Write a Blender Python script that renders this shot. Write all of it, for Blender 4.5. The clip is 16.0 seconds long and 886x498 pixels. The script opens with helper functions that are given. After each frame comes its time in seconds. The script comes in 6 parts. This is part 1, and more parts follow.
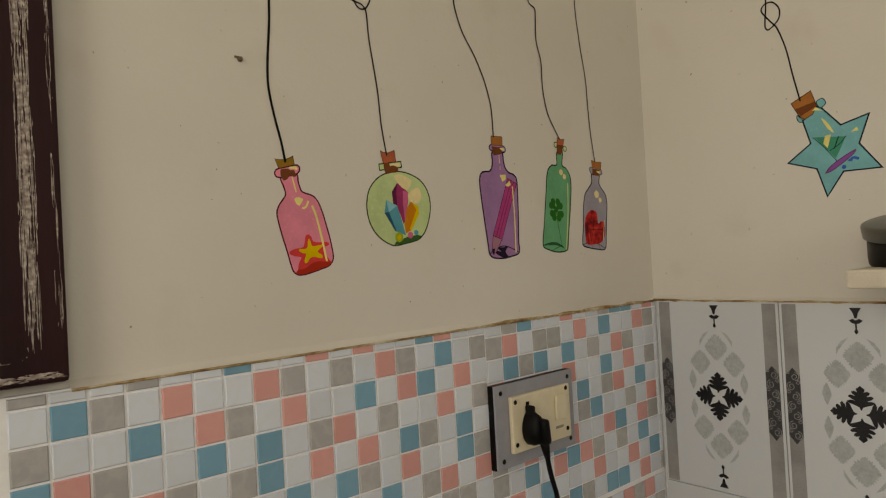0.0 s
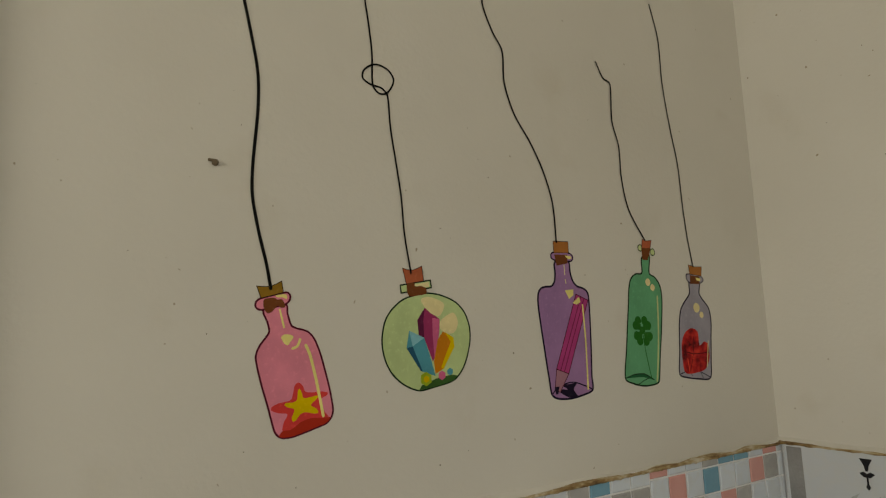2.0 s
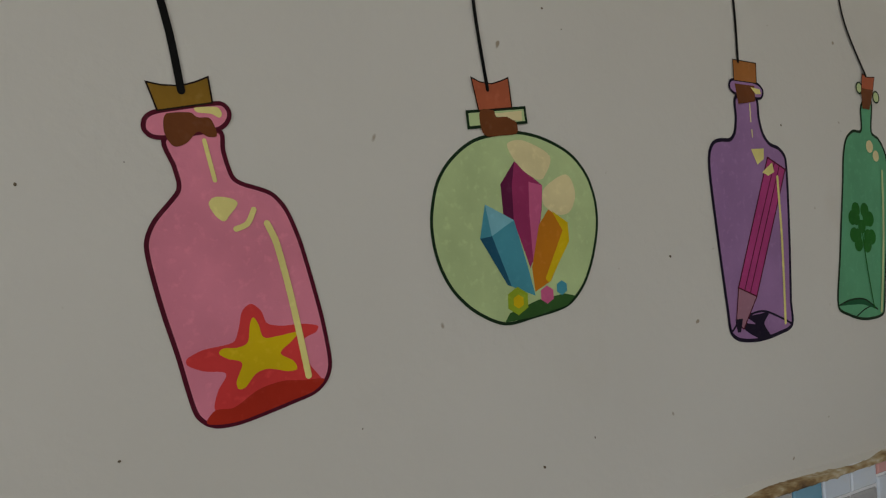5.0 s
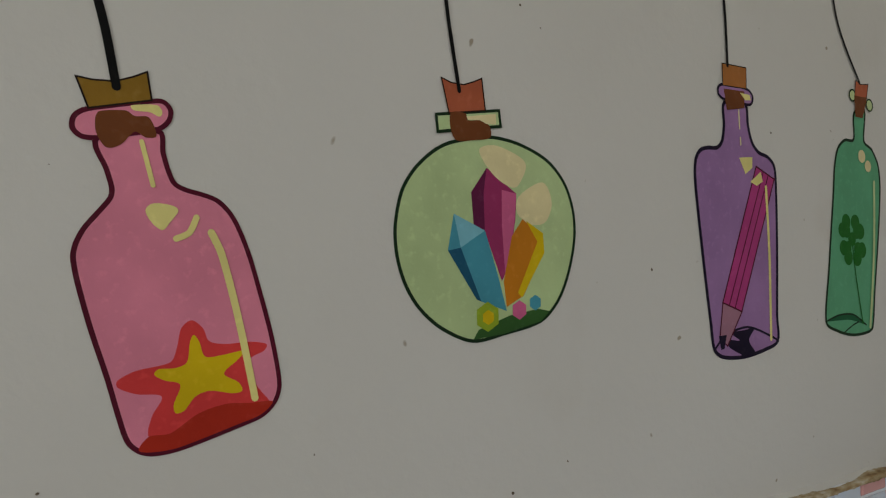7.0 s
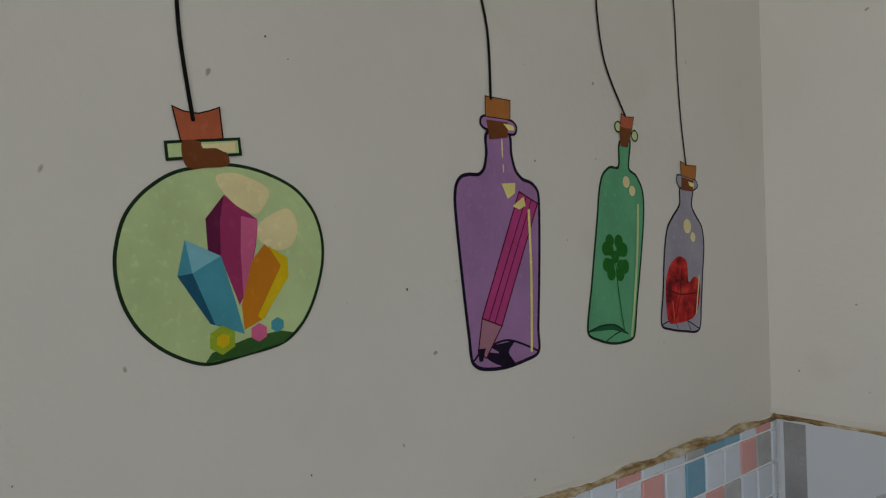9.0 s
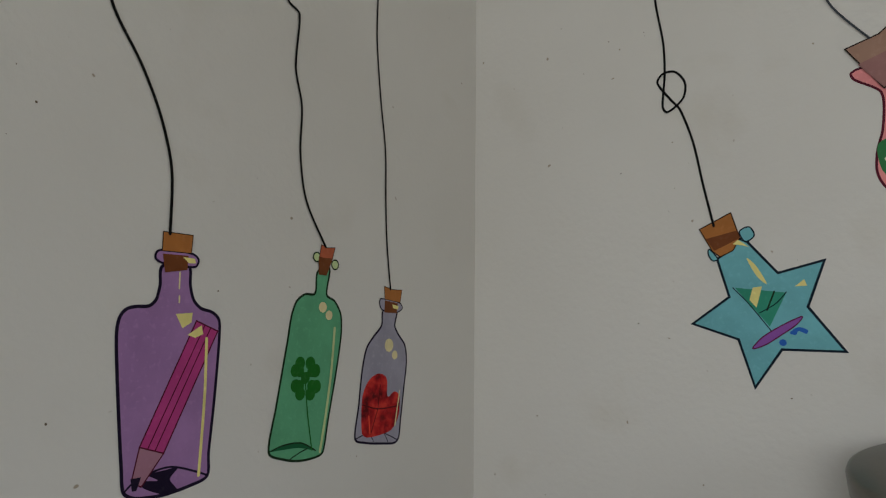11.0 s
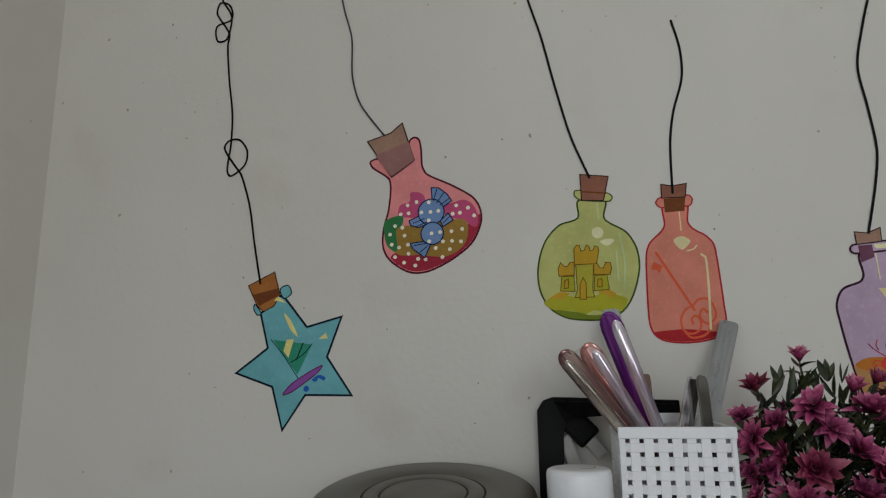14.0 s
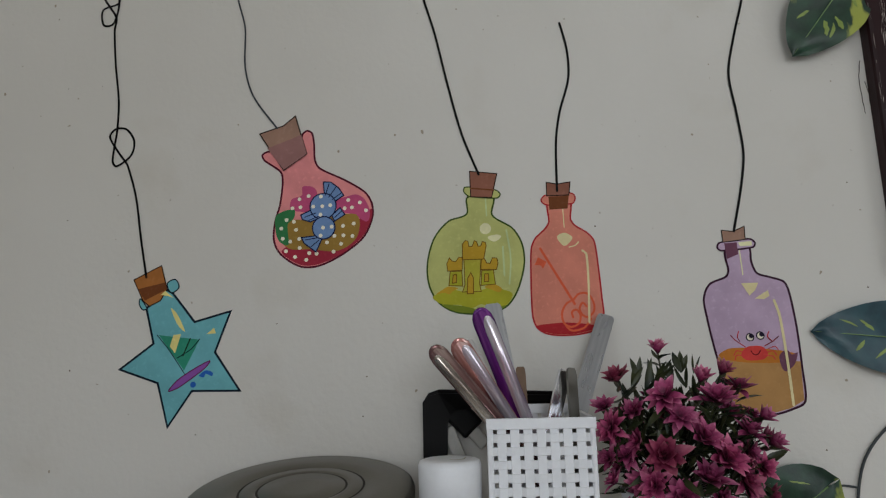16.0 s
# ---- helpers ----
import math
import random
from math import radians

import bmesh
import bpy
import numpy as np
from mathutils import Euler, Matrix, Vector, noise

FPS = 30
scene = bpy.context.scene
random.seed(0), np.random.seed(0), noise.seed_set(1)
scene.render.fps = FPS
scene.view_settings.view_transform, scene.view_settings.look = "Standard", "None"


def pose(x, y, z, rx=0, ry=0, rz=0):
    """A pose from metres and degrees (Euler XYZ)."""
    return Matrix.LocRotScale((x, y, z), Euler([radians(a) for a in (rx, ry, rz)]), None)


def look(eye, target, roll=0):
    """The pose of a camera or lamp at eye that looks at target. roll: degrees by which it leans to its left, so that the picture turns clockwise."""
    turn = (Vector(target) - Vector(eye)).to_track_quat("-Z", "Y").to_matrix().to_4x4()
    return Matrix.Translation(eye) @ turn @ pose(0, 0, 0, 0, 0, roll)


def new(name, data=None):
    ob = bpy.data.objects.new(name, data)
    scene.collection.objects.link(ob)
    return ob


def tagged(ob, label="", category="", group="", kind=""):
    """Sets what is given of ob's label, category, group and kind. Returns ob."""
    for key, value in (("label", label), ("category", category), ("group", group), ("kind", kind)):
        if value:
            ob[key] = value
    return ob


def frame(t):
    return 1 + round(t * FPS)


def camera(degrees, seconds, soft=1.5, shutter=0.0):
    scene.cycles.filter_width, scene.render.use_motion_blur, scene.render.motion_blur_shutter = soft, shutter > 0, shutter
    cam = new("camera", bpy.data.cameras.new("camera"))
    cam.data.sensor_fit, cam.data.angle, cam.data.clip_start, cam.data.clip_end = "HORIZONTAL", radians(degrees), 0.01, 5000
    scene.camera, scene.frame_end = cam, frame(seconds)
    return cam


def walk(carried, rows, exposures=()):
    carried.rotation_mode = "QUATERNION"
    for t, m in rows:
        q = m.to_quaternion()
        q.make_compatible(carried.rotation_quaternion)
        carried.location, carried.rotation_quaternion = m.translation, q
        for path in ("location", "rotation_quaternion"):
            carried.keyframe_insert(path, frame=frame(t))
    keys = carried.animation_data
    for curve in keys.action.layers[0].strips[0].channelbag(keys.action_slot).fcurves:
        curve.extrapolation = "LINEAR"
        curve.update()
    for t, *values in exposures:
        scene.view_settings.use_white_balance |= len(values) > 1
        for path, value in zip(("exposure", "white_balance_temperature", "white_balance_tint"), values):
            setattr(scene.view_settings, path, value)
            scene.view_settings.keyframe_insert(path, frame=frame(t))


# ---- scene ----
cam = camera(68.2, 16.0, soft=1.2)
PATH = [
    (0, (-1.052, -0.646, 1.392), (0.256, 0.866, 1.422), -3.2),
    (0.5, (-1.033, -0.628, 1.432), (0.282, 0.872, 1.575), -3.9),
    (1, (-0.999, -0.604, 1.461), (0.279, 0.912, 1.72), -3.9),
    (1.5, (-0.935, -0.571, 1.462), (0.243, 1.018, 1.755), -3.6),
    (2, (-0.886, -0.545, 1.462), (0.18, 1.127, 1.724), -2.4),
    (2.5, (-0.862, -0.523, 1.461), (0.184, 1.168, 1.676), -2.5),
    (3, (-0.853, -0.441, 1.458), (0.297, 1.186, 1.633), -3.5),
    (3.5, (-0.793, -0.367, 1.446), (0.291, 1.31, 1.553), -1.8),
    (4, (-0.765, -0.308, 1.437), (0.301, 1.383, 1.513), -2.5),
    (4.5, (-0.756, -0.265, 1.436), (0.247, 1.463, 1.516), -2.4),
    (7, (-0.731, -0.244, 1.444), (0.289, 1.475, 1.503), -1.2),
    (7.5, (-0.719, -0.259, 1.446), (0.366, 1.42, 1.504), -1.0),
    (8, (-0.707, -0.273, 1.446), (0.447, 1.359, 1.497), -1.1),
    (10.5, (-0.646, -0.372, 1.484), (0.882, 0.907, 1.662), 0.1),
    (11, (-0.641, -0.406, 1.494), (0.98, 0.736, 1.756), 0.7),
    (11.5, (-0.638, -0.423, 1.501), (1.075, 0.563, 1.808), 1.2),
    (12, (-0.632, -0.46, 1.5), (1.135, 0.405, 1.858), 1.1),
    (12.5, (-0.633, -0.482, 1.503), (1.188, 0.255, 1.882), 0.9),
    (13, (-0.627, -0.518, 1.49), (1.226, 0.099, 1.924), 0.2),
    (13.5, (-0.624, -0.55, 1.496), (1.278, -0.082, 1.9), -0.4),
    (14, (-0.63, -0.563, 1.5), (1.305, -0.237, 1.887), -0.8),
    (14.5, (-0.628, -0.57, 1.503), (1.319, -0.307, 1.875), -1.2),
    (15, (-0.629, -0.586, 1.499), (1.324, -0.383, 1.876), -1.4),
    (15.5, (-0.632, -0.6, 1.503), (1.333, -0.462, 1.85), -1.3),
    (16, (-0.632, -0.608, 1.504), (1.333, -0.475, 1.853), -1.5),
]
EXPOSURES = [(0, 0.2, 9300, 11), (1, 0.15, 9400, 10), (1.5, 0.07, 9000, 7), (2, 0.05, 8700, 5), (2.5, 0.02, 8200, 4), (3, 0.0, 7900, 6), (3.5, -0.02, 7500, 9), (7, 0.05, 6850, 8), (11, 0.04, 6650, 8), (14, -0.03, 6550, 8), (16, 0.03, 6500, 9)]
walk(cam, [(t, look(eye, target, roll)) for t, eye, target, roll in PATH], EXPOSURES)


# ---- light ----
world = bpy.data.worlds.new("sky")
scene.world = world
world.use_nodes = True
wn = world.node_tree.nodes
sky = wn.new("ShaderNodeTexSky")
sky.sky_type, sky.sun_disc = "NISHITA", False
sky.sun_elevation, sky.sun_rotation = radians(48), radians(200)
world.node_tree.links.new(sky.outputs[0], wn["Background"].inputs[0])
wn["Background"].inputs[1].default_value = 0.1


def opening_light(name, m, w, h, watts, colour):
    """An area lamp in a wall's opening: daylight north and east, added light south and west."""
    data = bpy.data.lights.new(name, "AREA")
    data.shape, data.size, data.size_y, data.energy, data.color = "RECTANGLE", w, h, watts, colour
    new(name, data).matrix_world = m


DAY = (0.965, 1.0, 1.05)
opening_light("daylight_north", look((-1.62, 0.05, 1.86), (-1.62, -1.0, 1.7)), 1.0, 0.9, 4, DAY)
# South and west lamps are added to brighten the walls; their windows are assumed.
opening_light("daylight_south", look((-1.85, -2.62, 1.95), (-1.85, 0, 1.75)), 1.3, 0.75, 5.6, DAY)
opening_light("daylight_west", look((-2.72, -1.0, 1.9), (0, -0.95, 1.7)), 0.95, 0.85, 13.2, DAY)
opening_light("daylight_east", look((0.05, -1.5, 1.95), (-1.0, -1.5, 1.7)), 0.8, 0.5, 0.8, DAY)

# ---- materials ----


def lin(c):
    return tuple((v / 255 / 12.92 if v < 10.3 else ((v / 255 + 0.055) / 1.055) ** 2.4) for v in c)


class Nodes:
    """A small builder for node materials."""

    def __init__(self, name, rough=0.5, metal=0.0):
        self.mat = bpy.data.materials.new(name)
        self.mat.use_nodes = True
        self.t = self.mat.node_tree
        self.b = self.t.nodes["Principled BSDF"]
        self.b.inputs["Roughness"].default_value = rough
        self.b.inputs["Metallic"].default_value = metal
        self.co = self.t.nodes.new("ShaderNodeTexCoord").outputs["Object"]

    def link(self, a, b):
        self.t.links.new(a, b)

    def noise(self, scale, detail=3, stretch=(1, 1, 1), world_space=False):
        mp = self.t.nodes.new("ShaderNodeMapping")
        mp.inputs["Scale"].default_value = stretch
        if world_space:
            self.link(self.t.nodes.new("ShaderNodeNewGeometry").outputs["Position"], mp.inputs[0])
        else:
            self.link(self.co, mp.inputs[0])
        n = self.t.nodes.new("ShaderNodeTexNoise")
        n.inputs["Scale"].default_value, n.inputs["Detail"].default_value = scale, detail
        self.link(mp.outputs[0], n.inputs["Vector"])
        return n.outputs["Fac"]

    def ramp(self, fac, *stops):
        r = self.t.nodes.new("ShaderNodeValToRGB")
        e = r.color_ramp.elements
        while len(e) < len(stops):
            e.new(0.5)
        for k, (p, c) in zip(e, stops):
            k.position, k.color = p, (*c, 1) if len(c) == 3 else c
        self.link(fac, r.inputs[0])
        return r.outputs[0]

    def mix(self, fac, a, b, mode="MIX"):
        m = self.t.nodes.new("ShaderNodeMix")
        m.data_type, m.blend_type = "RGBA", mode
        for socket, v in ((m.inputs[0], fac), (m.inputs[6], a), (m.inputs[7], b)):
            if hasattr(v, "is_linked"):
                self.link(v, socket)
            else:
                socket.default_value = v if isinstance(v, float) else (*v, 1)
        return m.outputs[2]

    def colour(self, out):
        if hasattr(out, "is_linked"):
            self.link(out, self.b.inputs["Base Color"])
        else:
            self.b.inputs["Base Color"].default_value = (*out, 1)
        return self

    def bump(self, out, strength, depth=0.002):
        n = self.t.nodes.new("ShaderNodeBump")
        n.inputs["Strength"].default_value, n.inputs["Distance"].default_value = strength, depth
        self.link(out, n.inputs["Height"])
        self.link(n.outputs[0], self.b.inputs["Normal"])
        return self


def grey(v):
    return (v, v, v)


def mottled(name, c, rough=0.5, metal=0.0, amount=0.12, scale=60, bump=0.0, fine=400):
    """A colour with two scales of gentle variation."""
    n = Nodes(name, rough, metal)
    c = lin(c)
    dark, pale = tuple(v * (1 - amount) for v in c), tuple(min(0.95, v * (1 + amount)) for v in c)
    big = n.ramp(n.noise(scale, 4), (0.3, dark), (0.7, pale))
    small = n.ramp(n.noise(fine, 2), (0.3, grey(1 - amount * 0.6)), (0.7, grey(1.0)))
    n.colour(n.mix(1.0, big, small, "MULTIPLY"))
    if bump:
        n.bump(n.noise(fine, 3), bump, 0.001)
    return n.mat


def plaster():
    n = Nodes("cream_wall_paint", 0.5)
    base = n.ramp(n.noise(1.6, 5, world_space=True), (0.3, lin((203, 199, 191))), (0.7, lin((219, 216, 210))))
    smudge = n.ramp(n.noise(9, 6, world_space=True), (0.6, grey(1.0)), (0.84, lin((244, 241, 236))))
    fly = n.ramp(n.noise(120, 1, world_space=True), (0.77, grey(1.0)), (0.81, lin((190, 178, 160))))
    n.colour(n.mix(1.0, n.mix(1.0, base, smudge, "MULTIPLY"), fly, "MULTIPLY"))
    mixed = n.mix(0.35, n.noise(14, 4, world_space=True), n.noise(160, 3, world_space=True))
    return n.bump(mixed, 0.22, 0.004).mat


def tile_glaze(name, c, vein=(214, 214, 212)):
    """Glazed ceramic with faint cloudy veins; each piece slightly different."""
    n = Nodes(name, 0.22)
    v = n.ramp(n.noise(38, 6, world_space=True), (0.42, lin(c)), (0.5, lin(tuple((a * 3 + b) / 4 for a, b in zip(c, vein)))), (0.6, lin(c)))
    info = n.t.nodes.new("ShaderNodeObjectInfo")
    shade = n.ramp(info.outputs["Random"], (0.0, grey(0.88)), (1.0, grey(1.0)))
    n.colour(n.mix(1.0, v, shade, "MULTIPLY"))
    return n.bump(n.noise(60, 2, world_space=True), 0.05, 0.001).mat


def painted_wood():
    n = Nodes("dark_brown_painted_wood", 0.45)
    n.colour(n.ramp(n.noise(20, 5, (1, 1, 0.15), True), (0.3, lin((32, 10, 14))), (0.7, lin((48, 18, 22)))))
    n.b.inputs["Specular IOR Level"].default_value = 0.22
    return n.bump(n.noise(90, 4, (1, 1, 0.2), True), 0.3, 0.002).mat


def scraped_edge():
    """Pale undercoat that shows where brown paint is rubbed away."""
    n = Nodes("pale_undercoat", 0.7)
    n.colour(n.ramp(n.noise(220, 5, world_space=True), (0.3, lin((92, 78, 76))), (0.5, lin((150, 138, 132))), (0.72, lin((206, 196, 186)))))
    return n.bump(n.noise(300, 4, world_space=True), 0.4, 0.001).mat


def rough_mortar():
    n = Nodes("stained_mortar", 0.9)
    mixed = n.mix(0.3, n.noise(80, 6, (0.3, 1, 1)), n.noise(300, 4, (0.5, 1, 1)))
    n.colour(n.ramp(mixed, (0.36, lin((82, 60, 36))), (0.45, lin((142, 114, 74))), (0.53, lin((176, 156, 120))), (0.62, lin((206, 198, 180)))))
    return n.bump(n.noise(110, 5, (0.4, 1, 1)), 0.6, 0.002).mat


PLASTER, WOOD, EDGE, MORTAR = plaster(), painted_wood(), scraped_edge(), rough_mortar()
GROUT = mottled("tile_grout", (236, 238, 242), 0.5, amount=0.04, bump=0.2)
MOSAIC = {
    "w": tile_glaze("white_mosaic", (214, 224, 238)),
    "g": tile_glaze("grey_mosaic", (172, 172, 174)),
    "p": tile_glaze("pink_mosaic", (220, 160, 156), (226, 176, 170)),
    "b": tile_glaze("blue_mosaic", (112, 164, 190), (132, 176, 200)),
}
WHITE_TILE = tile_glaze("white_wall_tile", (208, 214, 222))
STEEL = mottled("brushed_steel", (122, 119, 112), 0.36, 1.0, 0.1, 12, 0.05)
STEEL_DARK = mottled("dull_steel", (46, 44, 42), 0.5, 1.0, 0.15, 20)
WHITE_PLASTIC = mottled("white_plastic", (232, 233, 236), 0.35, amount=0.04)
CREAM_PLASTIC = mottled("cream_plastic", (224, 214, 188), 0.35, amount=0.05)
BLACK_PLASTIC = mottled("black_plastic", (7, 6, 7), 0.5, amount=0.3, bump=0.1)
BLACK_PLASTIC.node_tree.nodes["Principled BSDF"].inputs["Specular IOR Level"].default_value = 0.16
GREY_SHEET = mottled("grey_laminate", (150, 152, 162), 0.5, amount=0.06)
PRINT_BLACK = mottled("black_tile_print", (22, 22, 26), 0.25, amount=0.2)
PRINT_GREY = mottled("grey_tile_print", (174, 180, 184), 0.25, amount=0.12, scale=150)
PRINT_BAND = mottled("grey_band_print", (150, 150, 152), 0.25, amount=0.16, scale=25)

INKS = {
    "pink": (226, 134, 156), "wine": (84, 14, 36), "red": (216, 62, 62), "brick": (176, 44, 26), "yellow": (214, 182, 20),
    "olive_cork": (142, 106, 34), "bark": (34, 20, 12), "dark_cork": (112, 62, 30), "cork": (168, 106, 52), "red_cork": (176, 92, 62),
    "brown_cork": (142, 92, 74), "grey_cork": (158, 124, 106), "mauve_cork": (150, 108, 104),
    "cream": (232, 220, 140), "cream_soft": (228, 214, 164), "cream_pale": (228, 224, 178), "black": (9, 8, 8), "slate": (62, 66, 72),
    "sage": (186, 206, 150), "pine": (22, 46, 24), "plum": (156, 50, 98), "dark_plum": (98, 26, 66), "rose": (206, 96, 140),
    "ochre": (198, 122, 26), "azure": (70, 148, 166), "sky": (124, 186, 200), "navy": (12, 26, 66), "lime": (150, 172, 44),
    "lilac": (160, 120, 168), "ink": (24, 12, 38), "dusty_mauve": (166, 118, 136), "bottle_green": (96, 168, 126), "dark_green": (22, 92, 56),
    "leaf": (26, 104, 30), "mint": (190, 206, 150), "grey_glass": (158, 154, 168), "heart_red": (170, 26, 30), "heart_dark": (84, 6, 14),
    "heart_light": (232, 76, 50), "turquoise": (112, 178, 186), "petrol": (8, 26, 40), "sea_green": (50, 142, 116), "violet": (138, 80, 160),
    "royal_blue": (40, 96, 178), "salmon": (228, 142, 142), "crimson": (160, 42, 62), "magenta": (192, 78, 120), "khaki": (156, 122, 54),
    "emerald": (52, 122, 72), "powder_blue": (112, 142, 186), "dot_white": (240, 232, 210), "lime_glass": (188, 190, 116), "acid": (170, 168, 42),
    "moss": (60, 82, 26), "moss_light": (116, 130, 34), "gold": (190, 152, 40), "dark_gold": (116, 86, 18), "coral": (216, 134, 114),
    "scarlet": (176, 36, 44), "rust": (222, 96, 62), "pale_lilac": (188, 164, 188), "sand": (178, 134, 82), "orange_sand": (188, 116, 42),
    "dark_plum_soft": (108, 66, 86), "outline_plum": (52, 16, 40), "berry": (180, 62, 126), "crab_red": (206, 64, 60), "deep_teal": (28, 84, 110), "castle_lime": (176, 170, 56), "gravel_green": (52, 92, 42),
}
INK = {}


def ink(name):
    """Printed vinyl: an ink with pale crinkles where it bridges the plaster, and broad soft clouds."""
    if name not in INK:
        n = Nodes(name + "_vinyl", 0.6)
        c = lin(INKS[name])
        pale = tuple(min(0.9, v * 1.1 + 0.014) for v in c)
        cloud = n.ramp(n.noise(28, 4), (0.32, tuple(v * 0.86 for v in c)), (0.68, tuple(min(0.9, v * 1.06) for v in c)))
        if name == "heart_red":
            cloud = n.ramp(n.noise(75, 3), (0.34, lin((84, 8, 14))), (0.5, c), (0.64, lin((206, 56, 44))))
        crinkle = n.ramp(n.noise(230, 5), (0.56, (0, 0, 0)), (0.74, grey(0.75)))
        n.colour(n.mix(crinkle, cloud, pale))
        n.b.inputs["Specular IOR Level"].default_value = 0.14
        INK[name] = n.bump(n.noise(160, 4, world_space=True), 0.16, 0.002).mat
    return INK[name]


# ---- building ----


def part(name, bm, material, parent=None, label="", smooth=False):
    """Links a bmesh as one mesh object under a thing or a part."""
    me = bpy.data.meshes.new(name)
    bmesh.ops.recalc_face_normals(bm, faces=bm.faces)
    bm.to_mesh(me)
    bm.free()
    me.materials.append(material)
    if smooth:
        for p in me.polygons:
            p.use_smooth = True
    ob = new(name, me)
    ob.parent = parent
    return tagged(ob, label)


def thing(name, m, label, category, group="", kind=""):
    ob = new(name)
    ob.empty_display_size = 0.02
    ob.matrix_world = m
    return tagged(ob, label, category, group, kind)


def box(bm, lo, hi, bevel=0.0, m=None):
    """A box between two corners, with bevelled edges."""
    g = bmesh.ops.create_cube(bm, size=1.0)["verts"]
    c, s = [(a + b) / 2 for a, b in zip(lo, hi)], [b - a for a, b in zip(lo, hi)]
    bmesh.ops.transform(bm, matrix=Matrix.Translation(c) @ Matrix.Diagonal((*s, 1)), verts=g)
    if bevel:
        edges = {e for v in g for e in v.link_edges}
        out = bmesh.ops.bevel(bm, geom=list(edges), offset=bevel, segments=2, affect="EDGES", profile=0.6)
        g = list({v for f in out["faces"] for v in f.verts} | {v for v in g if v.is_valid})
    if m is not None:
        bmesh.ops.transform(bm, matrix=m, verts=g)
    return bm


def boxed(lo, hi, bevel=0.0, m=None):
    return box(bmesh.new(), lo, hi, bevel, m)


def lathe(profile, sides=40):
    """A turned body from (radius, height) pairs."""
    bm = bmesh.new()
    rings = []
    for r, z in profile:
        if r < 1e-6:
            rings.append([bm.verts.new((0, 0, z))])
        else:
            rings.append([bm.verts.new((r * math.cos(2 * math.pi * i / sides), r * math.sin(2 * math.pi * i / sides), z)) for i in range(sides)])
    for a, b in zip(rings, rings[1:]):
        for i in range(sides):
            j = (i + 1) % sides
            if len(a) == 1:
                bm.faces.new((a[0], b[i], b[j]))
            elif len(b) == 1:
                bm.faces.new((a[i], b[0], a[j]))
            else:
                bm.faces.new((a[i], a[j], b[j], b[i]))
    return bm


def tube(points, radius, sides=8, ends=1.0):
    """A round cord or stem along points in space."""
    bm = bmesh.new()
    pts = [Vector(p) for p in points]
    rings = []
    for i, p in enumerate(pts):
        d = (pts[min(i + 1, len(pts) - 1)] - pts[max(i - 1, 0)]).normalized()
        a = d.orthogonal().normalized() if i == 0 else (rings_a - d * rings_a.dot(d)).normalized()
        rings_a = a
        b = d.cross(a)
        r = radius * (1 + (ends - 1) * i / max(1, len(pts) - 1))
        rings.append([bm.verts.new(p + r * (math.cos(2 * math.pi * k / sides) * a + math.sin(2 * math.pi * k / sides) * b)) for k in range(sides)])
    for a, b in zip(rings, rings[1:]):
        for k in range(sides):
            bm.faces.new((a[k], a[(k + 1) % sides], b[(k + 1) % sides], b[k]))
    bm.faces.new(rings[0])
    bm.faces.new(rings[-1])
    return bm


def spline(pts, closed, steps=6):
    """A smooth curve through control points (centripetal enough for drawn lines)."""
    n, out = len(pts), []
    pts = [Vector(p) for p in pts]
    for i in range(n if closed else n - 1):
        if closed:
            a, b, c, d = (pts[(i + k) % n] for k in (-1, 0, 1, 2))
        else:
            b, c = pts[i], pts[i + 1]
            a, d = pts[i - 1] if i else b, pts[i + 2] if i + 2 < n else c
        reach = (c - b).length
        t1, t2 = (c - a), (d - b)
        t1 = t1 * min(0.5, 0.9 * reach / max(t1.length, 1e-9))
        t2 = t2 * min(0.5, 0.9 * reach / max(t2.length, 1e-9))
        for k in range(steps):
            t = k / steps
            out.append((2 * t**3 - 3 * t**2 + 1) * b + (t**3 - 2 * t**2 + t) * t1 + (-2 * t**3 + 3 * t**2) * c + (t**3 - t**2) * t2)
    if not closed:
        out.append(pts[-1])
    return out


